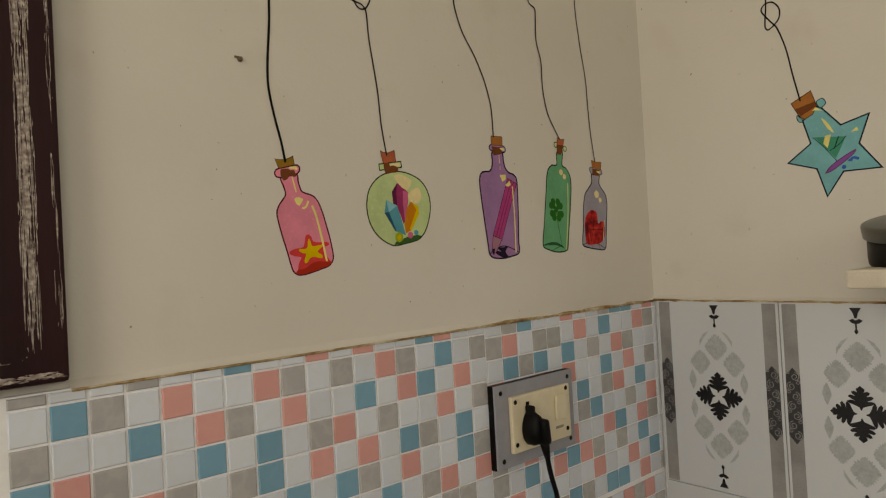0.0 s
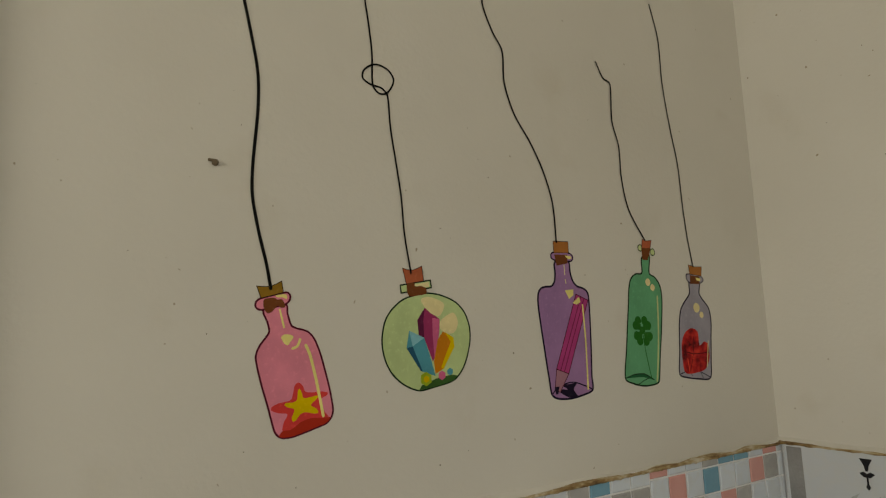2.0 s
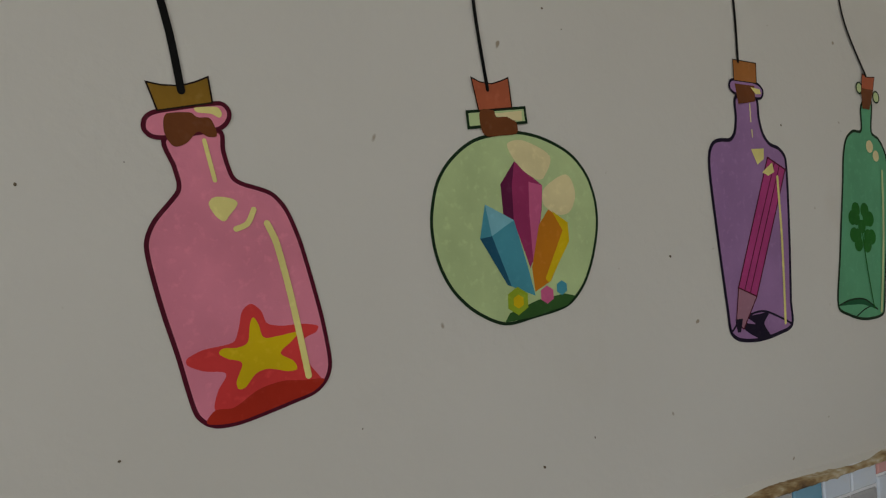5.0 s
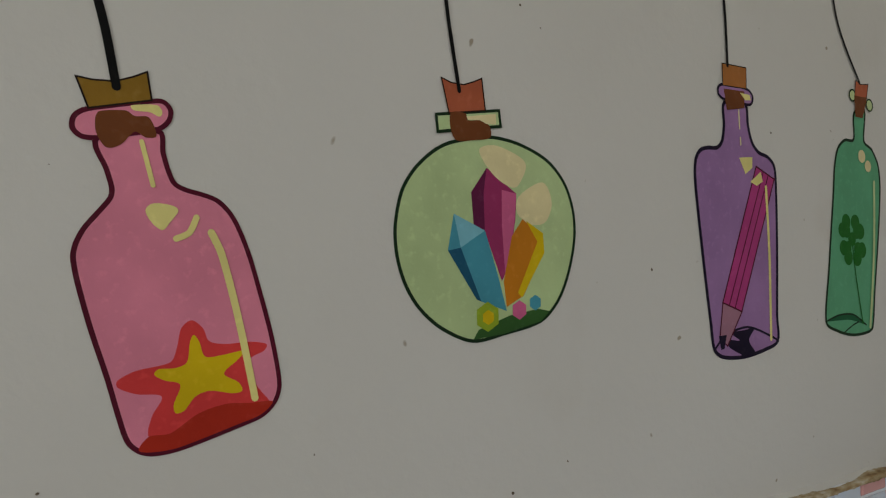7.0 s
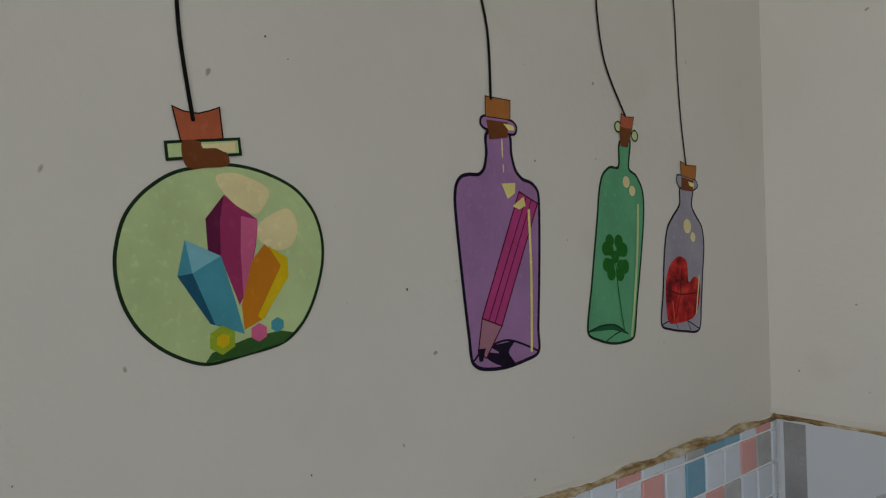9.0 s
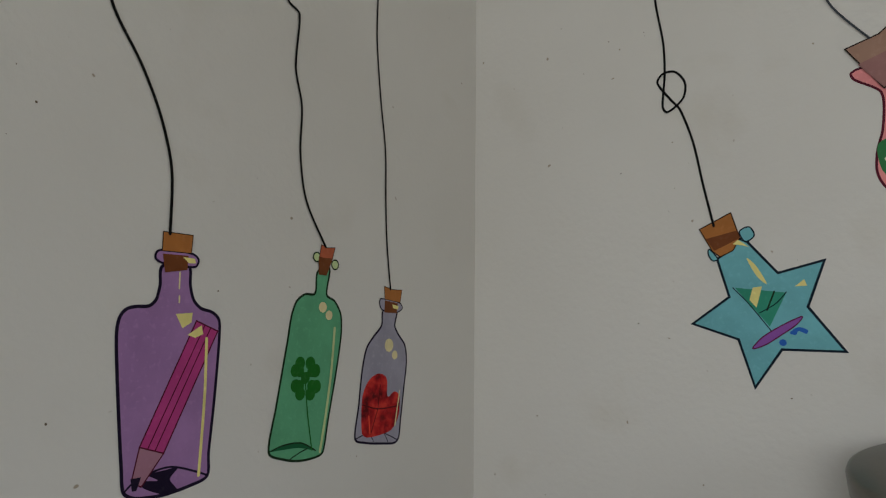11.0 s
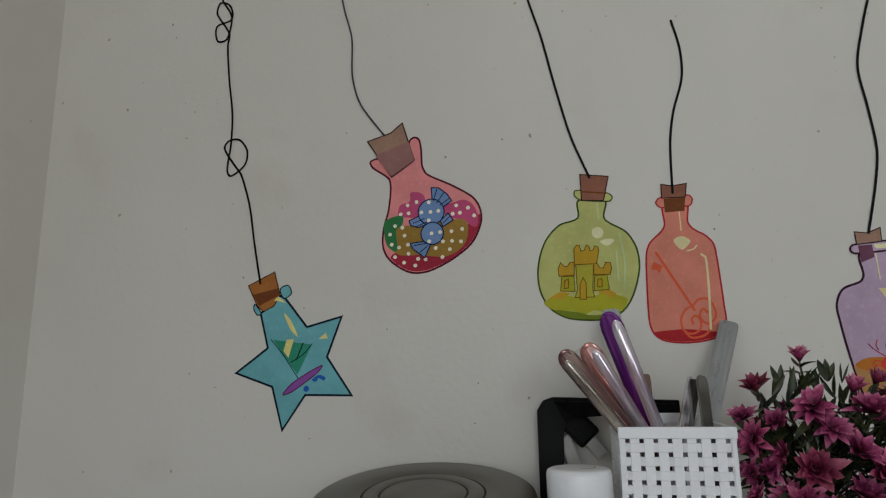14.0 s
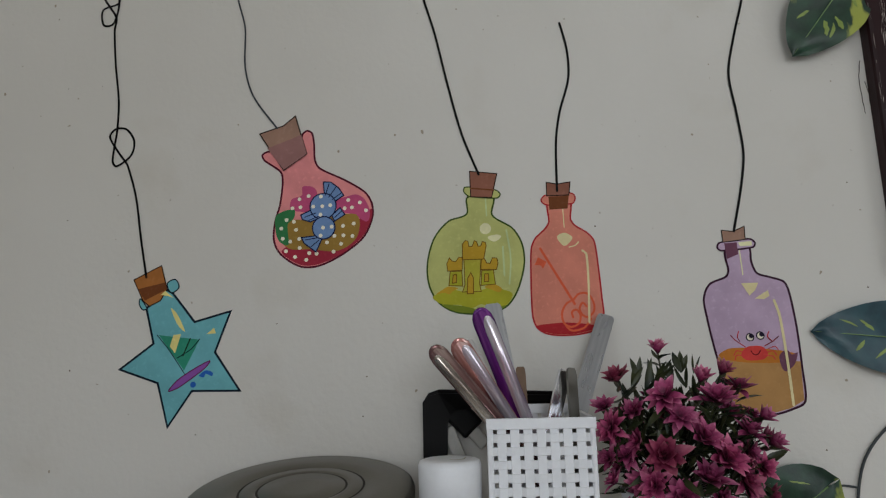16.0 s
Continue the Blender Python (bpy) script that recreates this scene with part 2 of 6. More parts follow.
class Sticker:
    """A cut vinyl wall sticker of printed layers. Across and up in millimetres from its anchor, on wall A or B."""

    def __init__(self, wall, across, up, label, tall=1.0):
        if wall == "A":
            m = Matrix.Translation((across / 1000, 0, up / 1000)) @ Matrix(((1, 0, 0, 0), (0, 0, -1, 0), (0, 1, 0, 0), (0, 0, 0, 1)))
        else:
            m = Matrix.Translation((0, -across / 1000, up / 1000)) @ Matrix(((0, 0, -1, 0), (-1, 0, 0, 0), (0, 1, 0, 0), (0, 0, 0, 1)))
        self.root = thing("wall_sticker", m, label, "wall sticker", "bottle stickers on the walls")
        self.layer, self.tall = 0.0002, tall

    def drawn(self, pts):
        """Points below the anchor, drawn out to the bottle's true height."""
        return [(p[0], p[1] * self.tall if p[1] < 0 else p[1]) for p in pts]

    def lift(self):
        self.layer += 0.00002
        return self.layer

    def flat(self, name, colour, loops):
        bm, z = bmesh.new(), self.lift()
        for loop in loops:
            vs = [bm.verts.new((p[0] / 1000, p[1] / 1000, z)) for p in loop]
            bm.faces.new(vs).normal_update()
        bmesh.ops.triangulate(bm, faces=bm.faces)
        for f in bm.faces:
            if f.normal.z < 0:
                f.normal_flip()
        me = bpy.data.meshes.new(name)
        bm.to_mesh(me)
        bm.free()
        me.materials.append(ink(colour))
        ob = new(name, me)
        ob.parent = self.root
        return ob

    def fill(self, name, colour, pts, smooth, edge="", width=1.0):
        pts = self.drawn(pts)
        loop = spline(pts, True) if smooth else [Vector(p) for p in pts]
        self.flat(name, colour, [loop])
        if edge:
            self.stroke(name + "_outline", edge, width, loop, False, True)

    def line(self, name, colour, width, pts, smooth, closed=False):
        return self.stroke(name, colour, width, self.drawn(pts), smooth, closed)

    def stroke(self, name, colour, width, pts, smooth, closed=False):
        path = spline(pts, closed) if smooth else [Vector(p) for p in pts]
        path = [p for k, p in enumerate(path) if k == 0 or (p - path[k - 1]).length > 1e-4]
        n, h = len(path), width / 2
        bm, z, rails = bmesh.new(), self.lift(), []
        for i, p in enumerate(path):
            a = path[i - 1] if i or closed else p
            c = path[(i + 1) % n] if i + 1 < n or closed else p
            d1, d2 = (p - a), (c - p)
            d1 = d1.normalized() if d1.length > 1e-6 else d2.normalized()
            d2 = d2.normalized() if d2.length > 1e-6 else d1
            mid = (d1 + d2).normalized() if (d1 + d2).length > 1e-3 else d1
            s = Vector((-mid.y, mid.x)) * h / max(0.5, mid.dot(d1))
            rails.append([bm.verts.new(((p.x + k * s.x) / 1000, (p.y + k * s.y) / 1000, z)) for k in (-1, 1)])
        for i in range(n if closed else n - 1):
            a, c = rails[i], rails[(i + 1) % n]
            bm.faces.new((a[0], c[0], c[1], a[1]))
        for end, way in (() if closed else ((0, path[0] - path[1]), (n - 1, path[-1] - path[-2]))):
            turn, p = math.atan2(way.y, way.x), path[end]
            bm.faces.new([bm.verts.new(((p.x + h * math.cos(turn + k * math.pi / 6)) / 1000, (p.y + h * math.sin(turn + k * math.pi / 6)) / 1000, z)) for k in range(-3, 4)])
        for f in bm.faces:
            f.normal_update()
            if f.normal.z < 0:
                f.normal_flip()
        me = bpy.data.meshes.new(name)
        bm.to_mesh(me)
        bm.free()
        me.materials.append(ink(colour))
        ob = new(name, me)
        ob.parent = self.root
        return ob

    def disc(self, name, colour, x, y, r, edge="", width=0.6, sides=20):
        y = self.drawn([(x, y)])[0][1]
        loop = [Vector((x + r * math.cos(2 * math.pi * (k + 0.5) / sides), y + r * math.sin(2 * math.pi * (k + 0.5) / sides))) for k in range(sides)]
        self.flat(name, colour, [loop])
        if edge:
            self.stroke(name + "_outline", edge, width, loop, False, True)


# ---- room ----
WEST, SOUTH, TOP, THICK = -2.7, -2.6, 2.8, 0.15


def wall(name, along, at, start, end, out, hole, label):
    """A wall of four blocks round its opening. along: axis of its length; at: its inner face; out: which way its thickness goes."""
    bm = bmesh.new()
    h0, h1, z0, z1 = hole
    for a, b, lo, hi in ((start, h0, 0, TOP), (h1, end, 0, TOP), (h0, h1, 0, z0), (h0, h1, z1, TOP)):
        d = sorted((at, at + out * THICK))
        if along == "x":
            box(bm, (a, d[0], lo), (b, d[1], hi))
        else:
            box(bm, (d[0], a, lo), (d[1], b, hi))
    return tagged(part(name, bm, PLASTER), label, "wall", kind="structure")


wall("wall_north", "x", 0.0, WEST - THICK, THICK, 1, (-2.13, -1.02, 1.395, 2.35), "cream painted plaster wall with bottle stickers above tiles")
wall("wall_east", "y", 0.0, SOUTH, 0.0, 1, (-1.95, -1.06, 1.645, 2.35), "cream painted plaster wall with bottle stickers behind the shelf")
# Unseen openings, assumed only to hold the added south and west lamps.
wall("wall_south", "x", SOUTH, WEST - THICK, THICK, -1, (-2.5, -1.2, 1.55, 2.35), "plain cream painted wall with an added unseen window opening")
wall("wall_west", "y", WEST, SOUTH, 0.0, -1, (-1.5, -0.5, 1.45, 2.35), "plain cream painted wall with an added unseen high opening")
tagged(part("floor", boxed((WEST - THICK, SOUTH - THICK, -0.1), (THICK, THICK, 0.0)), mottled("floor_tile", (168, 160, 148), 0.4, scale=4)), "pale stone tile kitchen floor", "floor", kind="structure")
tagged(part("ceiling", boxed((WEST - THICK, SOUTH - THICK, TOP), (THICK, THICK, TOP + 0.1)), mottled("ceiling_white", (232, 230, 224), 0.8, amount=0.03)), "plain white painted ceiling", "ceiling", kind="structure")
tagged(part("ground", boxed((-60, -60, -0.4), (60, 60, -0.12)), mottled("ground_earth", (120, 112, 98), 0.9, scale=0.5)), "bare ground outside the room", "ground", kind="structure")

# Window in the north wall: a dark wooden frame with rubbed edges.
win = thing("window_1", pose(0, 0, 0), "dark brown wooden window frame with chipped white edges", "window", kind="structure")
part("frame_stile", boxed((-1.02, -0.022, 1.307), (-0.9325, 0.1, 2.42), 0.004), WOOD, win)
part("frame_stile", boxed((-2.22, -0.022, 1.307), (-2.13, 0.1, 2.42), 0.004), WOOD, win)
part("frame_rail", boxed((-2.129, -0.021, 1.308), (-1.021, 0.1, 1.395), 0.004), WOOD, win)
part("frame_rail", boxed((-2.129, -0.021, 2.35), (-1.021, 0.1, 2.42), 0.004), WOOD, win)


def streaks(lo, hi, count, seed, longest=0.05, wide=0.0009):
    """Slivers of bare undercoat along a worn edge, drawn out along its length."""
    bm, rng = bmesh.new(), random.Random(seed)
    axis = 2 if hi[2] - lo[2] > hi[0] - lo[0] else 0
    across = 0 if axis == 2 else 2
    for _ in range(count):
        length, w = longest * rng.uniform(0.1, 1.0) ** 1.6, wide * rng.uniform(0.3, 1.2)
        a = rng.uniform(lo[axis], hi[axis] - length)
        if noise.noise((a * 17, seed * 1.7, 0.0)) + 0.35 * noise.noise((a * 60, seed, 0.0)) < rng.uniform(-0.55, 0.25):
            continue
        mid, half = (lo[across] + hi[across]) / 2, (hi[across] - lo[across]) / 2
        c = mid + max(-1, min(1, rng.gauss(0, 0.5))) * half
        ring = []
        for k in range(5):
            t = k / 4
            p, q = [0, lo[1] - rng.uniform(0, 0.0002), 0], [0, lo[1] - rng.uniform(0, 0.0002), 0]
            p[axis] = q[axis] = a + t * length
            g = w * (0.25 + 0.75 * math.sin(math.pi * t)) * rng.uniform(0.6, 1.2)
            o = rng.uniform(-0.0003, 0.0003)
            p[across], q[across] = c + o - g / 2, c + o + g / 2
            ring.append((bm.verts.new(p), bm.verts.new(q)))
        for (p0, q0), (p1, q1) in zip(ring, ring[1:]):
            bm.faces.new((p0, q0, q1, p1))
    return bm


part("worn_bead", streaks((-0.9640, -0.0224, 1.333), (-0.9515, -0.0224, 1.70), 560, 3, 0.06, 0.0011), EDGE, win, "pale worn paint along the bead")
part("worn_bead", streaks((-0.9640, -0.0224, 1.70), (-0.9515, -0.0224, 2.36), 520, 13, 0.06, 0.0011), EDGE, win, "pale worn paint along the bead")
part("worn_bead", streaks((-1.02, -0.0224, 1.3275), (-0.9545, -0.0224, 1.3315), 60, 4, 0.02), EDGE, win, "pale worn paint along the bead")
part("worn_edge", streaks((-0.9405, -0.0224, 1.32), (-0.9345, -0.0224, 1.70), 70, 5, 0.04, 0.0007), EDGE, win, "pale worn paint on the outer edge")
part("worn_edge", streaks((-1.02, -0.0224, 1.3105), (-0.9345, -0.0224, 1.3165), 130, 6, 0.016, 0.0014), EDGE, win, "pale worn paint on the outer edge")

# Window in the east wall, its lower corner just in sight.
win2 = thing("window_2", pose(0, 0, 0), "dark purple-brown wooden window frame with worn edges", "window", kind="structure")
part("frame_stile", boxed((-0.016, -1.06, 1.575), (0.1, -0.986, 2.42), 0.004), WOOD, win2)
part("frame_rail", boxed((-0.015, -1.95, 1.575), (0.1, -1.061, 1.645), 0.004), WOOD, win2)
part("frame_stile", boxed((-0.016, -2.03, 1.575), (0.1, -1.951, 2.42), 0.004), WOOD, win2)
part("frame_rail", boxed((-0.015, -1.95, 2.35), (0.1, -1.061, 2.42), 0.004), WOOD, win2)

side = pose(0, 0, 0, 0, 0, -90)
part("worn_edge", streaks((0.996, -0.0164, 1.62), (1.004, -0.0164, 1.95), 150, 9, 0.03, 0.0007), EDGE, win2, "pale worn paint on the outer edge").matrix_world = side
part("worn_edge", streaks((0.9868, -0.0164, 1.6), (0.989, -0.0164, 1.95), 40, 15, 0.02, 0.0006), EDGE, win2, "pale worn paint on the outer edge").matrix_world = side


# ---- stickers ----
st = Sticker("A", -713.2, 1507.2, "pink bottle wall sticker with yellow starfish and black cord")
st.fill("glass", "pink", [(-5.6, -17.3), (-2.9, -28), (-1.4, -34.2), (-2.1, -37.8), (-9.5, -47.4), (-12, -52.6), (-12.8, -57.2), (-11.5, -65.5), (-7.9, -80.5), (-3, -97.6), (0.4, -111.1), (2.9, -119), (6.4, -122.7), (10.8, -124.2), (18, -123.9), (27.4, -121.8), (39.2, -118.6), (47.8, -115.9), (52.5, -111.6), (54.3, -106.5), (53.9, -100.1), (51.4, -86.2), (47.7, -71.3), (43.6, -56.5), (39.6, -46.1), (36.6, -41), (32.6, -37.1), (27.7, -35.2), (22, -33.7), (18.3, -31.7), (16.3, -27.4), (14.6, -21), (13.2, -13.7)], True, edge="wine", width=1.7)
st.fill("red_sand", "red", [(20, -82.2), (23.4, -79.6), (27.2, -82.6), (29.4, -87.4), (35.3, -88.8), (43.4, -88.6), (49.7, -89.9), (48.8, -92.3), (43.4, -95.4), (45.8, -104.6), (50.6, -111.8), (43.3, -112.6), (25.5, -114.4), (16.2, -120.9), (9.4, -118.4), (10.4, -111.4), (13.5, -105.1), (5.5, -103.4), (0, -100.7), (-0.1, -98.3), (5.5, -95.6), (16.3, -93.7), (18.5, -88.9)], True)
st.fill("sand_bed", "brick", [(6.2, -122.3), (9.4, -118.2), (16.2, -118), (25.5, -112.4), (35.2, -110.2), (43.3, -110.9), (51.7, -111.3), (47.4, -115.6), (39.2, -118), (27.4, -121.2), (18, -123.4), (10.8, -123.6)], True)
st.fill("starfish", "yellow", [(24.1, -84.8), (26, -87.5), (27.9, -92.7), (33.3, -92.7), (41.4, -91.7), (38.9, -95), (34.3, -99.3), (39.3, -102.9), (40.7, -106.1), (37.2, -106.7), (29.4, -104.9), (24.6, -106.3), (20.8, -110.8), (18, -111.4), (17.3, -108.4), (19.5, -101.8), (14.4, -99.7), (11.2, -97.5), (12.6, -95.7), (18.1, -95.8), (21.8, -94.1), (22.8, -87.3)], True)
st.fill("collar", "pink", [(-9.5, -8.5), (-1.2, -6.2), (10.2, -3.6), (14.7, -3.2), (17.1, -5.9), (16.5, -9.8), (13.2, -12.9), (4, -15.3), (-5.9, -17.5), (-10.3, -17.3), (-12.8, -14.8), (-12.4, -11)], True, edge="wine", width=1.7)
st.fill("cork", "olive_cork", [(-11.8, 2.4), (-7, 1.8), (-0.3, 2.1), (4.9, 4.1), (9.7, 6.6), (11.1, -3.1), (-8.2, -7.8)], False, edge="bark", width=0.65)
st.fill("cork_stem", "dark_cork", [(-4.9, -8.5), (3.1, -7.5), (5.7, -9.1), (10.2, -9.2), (12.5, -15.3), (9.2, -16.2), (5.7, -14.5), (1.4, -19.2), (-2.9, -20.5), (-5.9, -16), (-6.2, -10.9)], True)
st.fill("shine", "cream", [(8.8, -41.3), (11, -38.9), (16.4, -39.1), (19.4, -41), (16.4, -45.6), (14.2, -48), (11, -45.7)], True)
st.fill("shine", "cream", [(4.6, -5.6), (12.6, -4.6), (14.4, -6.6), (13.6, -8.6), (10.6, -7.4), (5.4, -7.2)], True)
st.line("shine", "cream", 1.6, [(7.8, -17.7), (11.3, -32.6)], False)
st.line("shine", "cream", 2.2, [(18.6, -50.9), (22.9, -48.8), (25.4, -43.4)], True)
st.line("shine", "cream", 2.6, [(30.4, -48.7), (33.9, -56.5), (39.4, -79.2), (45.2, -109.3)], True)
st.line("cord", "black", 2.85, [(-23.4, 341.4), (-26.2, 298.2), (-24.3, 269.1), (-17.9, 235.6), (-10.1, 191), (-10, 156.9), (-14.7, 106.3), (-15.1, 79.1), (-9.6, 47.2), (-3.4, 20.9), (0.1, 0.3)], True)

st = Sticker("A", -577.5, 1521.3, "pale green round bottle wall sticker with drawn crystals and cord")
st.fill("glass", "sage", [(-2.9, -21.8), (-12.2, -26.2), (-22, -34.7), (-28.4, -44.6), (-31.7, -59), (-31.3, -70.7), (-28, -82.6), (-21.4, -93.6), (-10.4, -103.1), (5.6, -109.8), (22.6, -107.7), (44.2, -103.2), (54.8, -94.3), (61.5, -82.1), (66.2, -65.5), (66.2, -51.6), (61.3, -37.8), (50.8, -26.9), (33.9, -20), (17.1, -18)], True, edge="pine", width=1.6)
st.fill("crystal", "plum", [(15, -32.1), (6.3, -43.6), (7.3, -58.2), (13.3, -61.2), (22.1, -83.9), (26.4, -76.2), (30.6, -55.2), (31.5, -43.3)], False)
st.fill("facet", "dark_plum", [(15, -32.1), (6.3, -43.6), (7.3, -58.2), (13.3, -61.2), (13, -44)], False)
st.fill("facet", "rose", [(23.1, -41.8), (31.5, -43.3), (29.9, -57.8), (24, -81.3), (22.8, -57.9)], False)
st.fill("shine", "cream_soft", [(11.4, -23.6), (20.9, -21.6), (37.1, -28.3), (32.9, -39.2), (28.6, -40.5), (20.6, -36.7), (13.8, -29.9)], True)
st.fill("shine", "cream_soft", [(32.8, -44.5), (47.1, -37.2), (52.6, -46.5), (48.5, -56.1), (39.9, -57.6), (31.7, -52.5)], True)
st.fill("crystal", "ochre", [(34.6, -55.1), (28.2, -63.1), (23, -83.9), (24.4, -95.6), (34.3, -90.8), (46.5, -71), (46.7, -62.9)], False)
st.fill("facet", "yellow", [(36.6, -55.8), (46.7, -61.6), (47.2, -71), (33.3, -91.6), (31, -89.4), (43.2, -65.6)], False)
st.fill("crystal", "azure", [(-3.1, -53.4), (-6.5, -69.6), (8, -91.6), (24.4, -97.5), (19.9, -81.3), (13.3, -60.7)], False)
st.fill("facet", "sky", [(-3.1, -53.4), (13.3, -60.7), (7.8, -63.8), (0.2, -68.4)], False)
st.fill("facet", "deep_teal", [(-6.5, -69.6), (0.2, -68.4), (10.4, -92.5), (8, -91.6)], False)
st.fill("gravel", "gravel_green", [(5.6, -109.3), (8.7, -105), (26, -99.6), (42.6, -97.3), (49.5, -98.7), (44.2, -103.2), (22.6, -107.7)], False)
st.disc("gem", "lime", 13.7, -99.5, 6.8, sides=6)
st.disc("gem", "yellow", 14, -99.8, 3.4, sides=6)
st.disc("gem", "rose", 31.5, -97.3, 4.5, sides=6)
st.disc("gem", "azure", 40.9, -94.3, 3.7, sides=6)
st.fill("rim", "sage", [(-11.1, -10.4), (22.4, -5.3), (23.2, -12.5), (-10.4, -17.9)], False, edge="pine", width=1.4)
st.fill("cork", "red_cork", [(-8.1, 6.1), (-3.2, 4.5), (3.4, 4.3), (8.8, 6.3), (13.2, 8.4), (14.8, -6.1), (-4.5, -9.2)], False, edge="bark", width=0.65)
st.fill("cork_stem", "dark_cork", [(-3.9, -9.4), (4.1, -8.5), (5.5, -11.4), (13.2, -10.6), (17.2, -13.6), (17.1, -18.3), (8.4, -20.1), (-2, -20.4)], True)
st.fill("shine", "cream_soft", [(4.4, -9.8), (20.5, -7), (20.7, -12), (15.3, -12.2), (11.6, -10.8), (5.5, -11.2)], False)
st.line("cord", "black", 1.94, [(-45.2, 302.4), (-38.1, 255.5), (-34.1, 217.4), (-34.2, 184.1), (-27.6, 176.3), (-18.2, 178.6), (-11, 192.1), (-17, 202), (-30.4, 205.3), (-42.7, 197.8), (-44.4, 188.6), (-35.6, 183.8), (-24.5, 182), (-18.3, 175.3), (-16.3, 143.8), (-11.1, 106.6), (-7, 75.9), (-4.7, 39.2), (1, 1.2)], True)

st = Sticker("A", -383.5, 1561.6, "purple bottle wall sticker with a pencil and drawn cord", 1.018)
st.fill("glass", "lilac", [(-8, -22.9), (-9.1, -36.1), (-11.3, -45.5), (-16.1, -49.8), (-24.6, -50.5), (-31.2, -52.5), (-35.2, -58), (-36.3, -67.8), (-34.4, -88.5), (-30.7, -119.6), (-26.6, -150.5), (-24.2, -164.4), (-16.1, -169.2), (3.3, -170.5), (24, -167.7), (36.1, -163.4), (36.1, -149), (38, -118.5), (39.3, -87.2), (39.6, -67.3), (38.5, -57.3), (32.5, -52.2), (23.1, -49.8), (16.9, -44.2), (13.6, -34.6), (11, -21.1)], True, edge="ink", width=2.3)
st.fill("shadow_print", "ink", [(-8.7, -156.1), (2.2, -155.1), (12.5, -154.9), (7.5, -161.3), (13.4, -169.5), (3.3, -170.1), (-10.8, -164.1), (-13, -159.5), (-1.4, -160.8)], True)
st.line("base_line", "ink", 1.4, [(-23.5, -163.8), (-15.1, -157.5), (6.2, -153.5), (27.8, -159.8), (36.1, -163.4)], True)
st.fill("pencil", "berry", [(20.1, -58.5), (38, -65.3), (1.5, -144.3), (-15.7, -138.4)], False, edge="wine", width=1)
st.line("pencil_edge", "wine", 0.8, [(27, -61.5), (-9.8, -139.9)], False)
st.line("pencil_edge", "wine", 0.8, [(31.8, -63.4), (-4.6, -141.7)], False)
st.fill("pencil_tip", "dusty_mauve", [(-15.7, -138.4), (1.5, -144.3), (-12.8, -163), (-19.5, -158.4)], False, edge="wine", width=0.91)
st.fill("pencil_lead", "ink", [(-20.3, -156.9), (-13.2, -156.8), (-15.7, -164.6), (-18.7, -164.7)], False)
st.fill("shine", "cream", [(3.7, -54.3), (16.6, -53.1), (16.1, -59.7), (9.4, -63.7)], False)
st.fill("shine", "cream", [(13.6, -68.2), (24.3, -61.5), (26, -67.4), (19.9, -70.1)], False)
st.line("shine", "cream", 2.2, [(29, -70.5), (30.1, -110.2), (28.9, -162.2)], True)
st.line("shine", "cream_soft", 1.2, [(4.8, -26.3), (5.1, -37.1)], False)
st.line("shine", "cream_soft", 1.2, [(5.5, -42.4), (5.7, -46.6)], False)
st.fill("collar", "lilac", [(-11.5, -13.1), (-3.3, -11.8), (14, -13), (18.7, -16.5), (16.8, -21.4), (10.2, -22), (-8.9, -21.1), (-13.5, -18.9), (-13.8, -15.2)], True, edge="ink", width=1.6)
st.fill("cork", "cork", [(-9.5, -0.3), (13.2, -0), (12.7, -12.7), (-9.4, -13.2)], False, edge="bark", width=0.65)
st.fill("cork_stem", "dark_cork", [(-8.9, -15), (10.6, -14.5), (10.3, -24.3), (-6.4, -27.3)], False)
st.fill("shine", "cream", [(6.3, -15.8), (15.6, -16), (16.7, -19.1), (11.3, -19.6)], False)
st.line("cord", "black", 2.28, [(-91.6, 282.8), (-90, 257.8), (-78.7, 230.8), (-66.7, 211.2), (-66.2, 174.4), (-54.5, 139.9), (-33.8, 109.9), (-17.6, 78.9), (-6.6, 43.4), (-4.6, -1.1)], True)

st = Sticker("A", -245, 1569.3, "tall green bottle wall sticker with four-leaf clover and cord", 1.008)
st.fill("glass", "bottle_green", [(-4.5, -22.7), (-6.3, -40.9), (-17.8, -42.5), (-26.8, -48.9), (-31.6, -61.4), (-34.3, -79.3), (-38.9, -105.7), (-43.3, -131.3), (-48.8, -164.4), (-35.6, -171.3), (-17.8, -175.2), (0.9, -174.8), (9.1, -171.5), (14, -145.4), (21.4, -108.2), (26.4, -74.5), (25, -57.4), (16.9, -46.4), (7, -41.1), (9.5, -19)], True, edge="pine", width=2)
st.fill("base_print", "dark_green", [(-47.2, -164.2), (-33.2, -161), (-15.4, -162), (0.6, -169.4), (-18.3, -165.1), (-35.9, -164.5)], True)
st.line("base_print", "pine", 1.0, [(-26.8, -172.6), (-16.9, -168.8), (-9, -166.8)], True)
st.line("base_line", "pine", 1.2, [(-48.8, -164.4), (-33.2, -161), (-15.4, -161.6), (0.6, -169.4)], True)
st.disc("clover_lobe", "leaf", -24.8, -104, 5.3, sides=20)
st.disc("clover_lobe", "leaf", -20.2, -98.4, 5.4, sides=20)
st.disc("clover_lobe", "leaf", -8.9, -98.7, 5.5, sides=20)
st.disc("clover_lobe", "leaf", -2.9, -104.9, 5.6, sides=20)
st.disc("clover_lobe", "leaf", -24.2, -116.1, 5.3, sides=20)
st.disc("clover_lobe", "leaf", -19, -122.6, 5.4, sides=20)
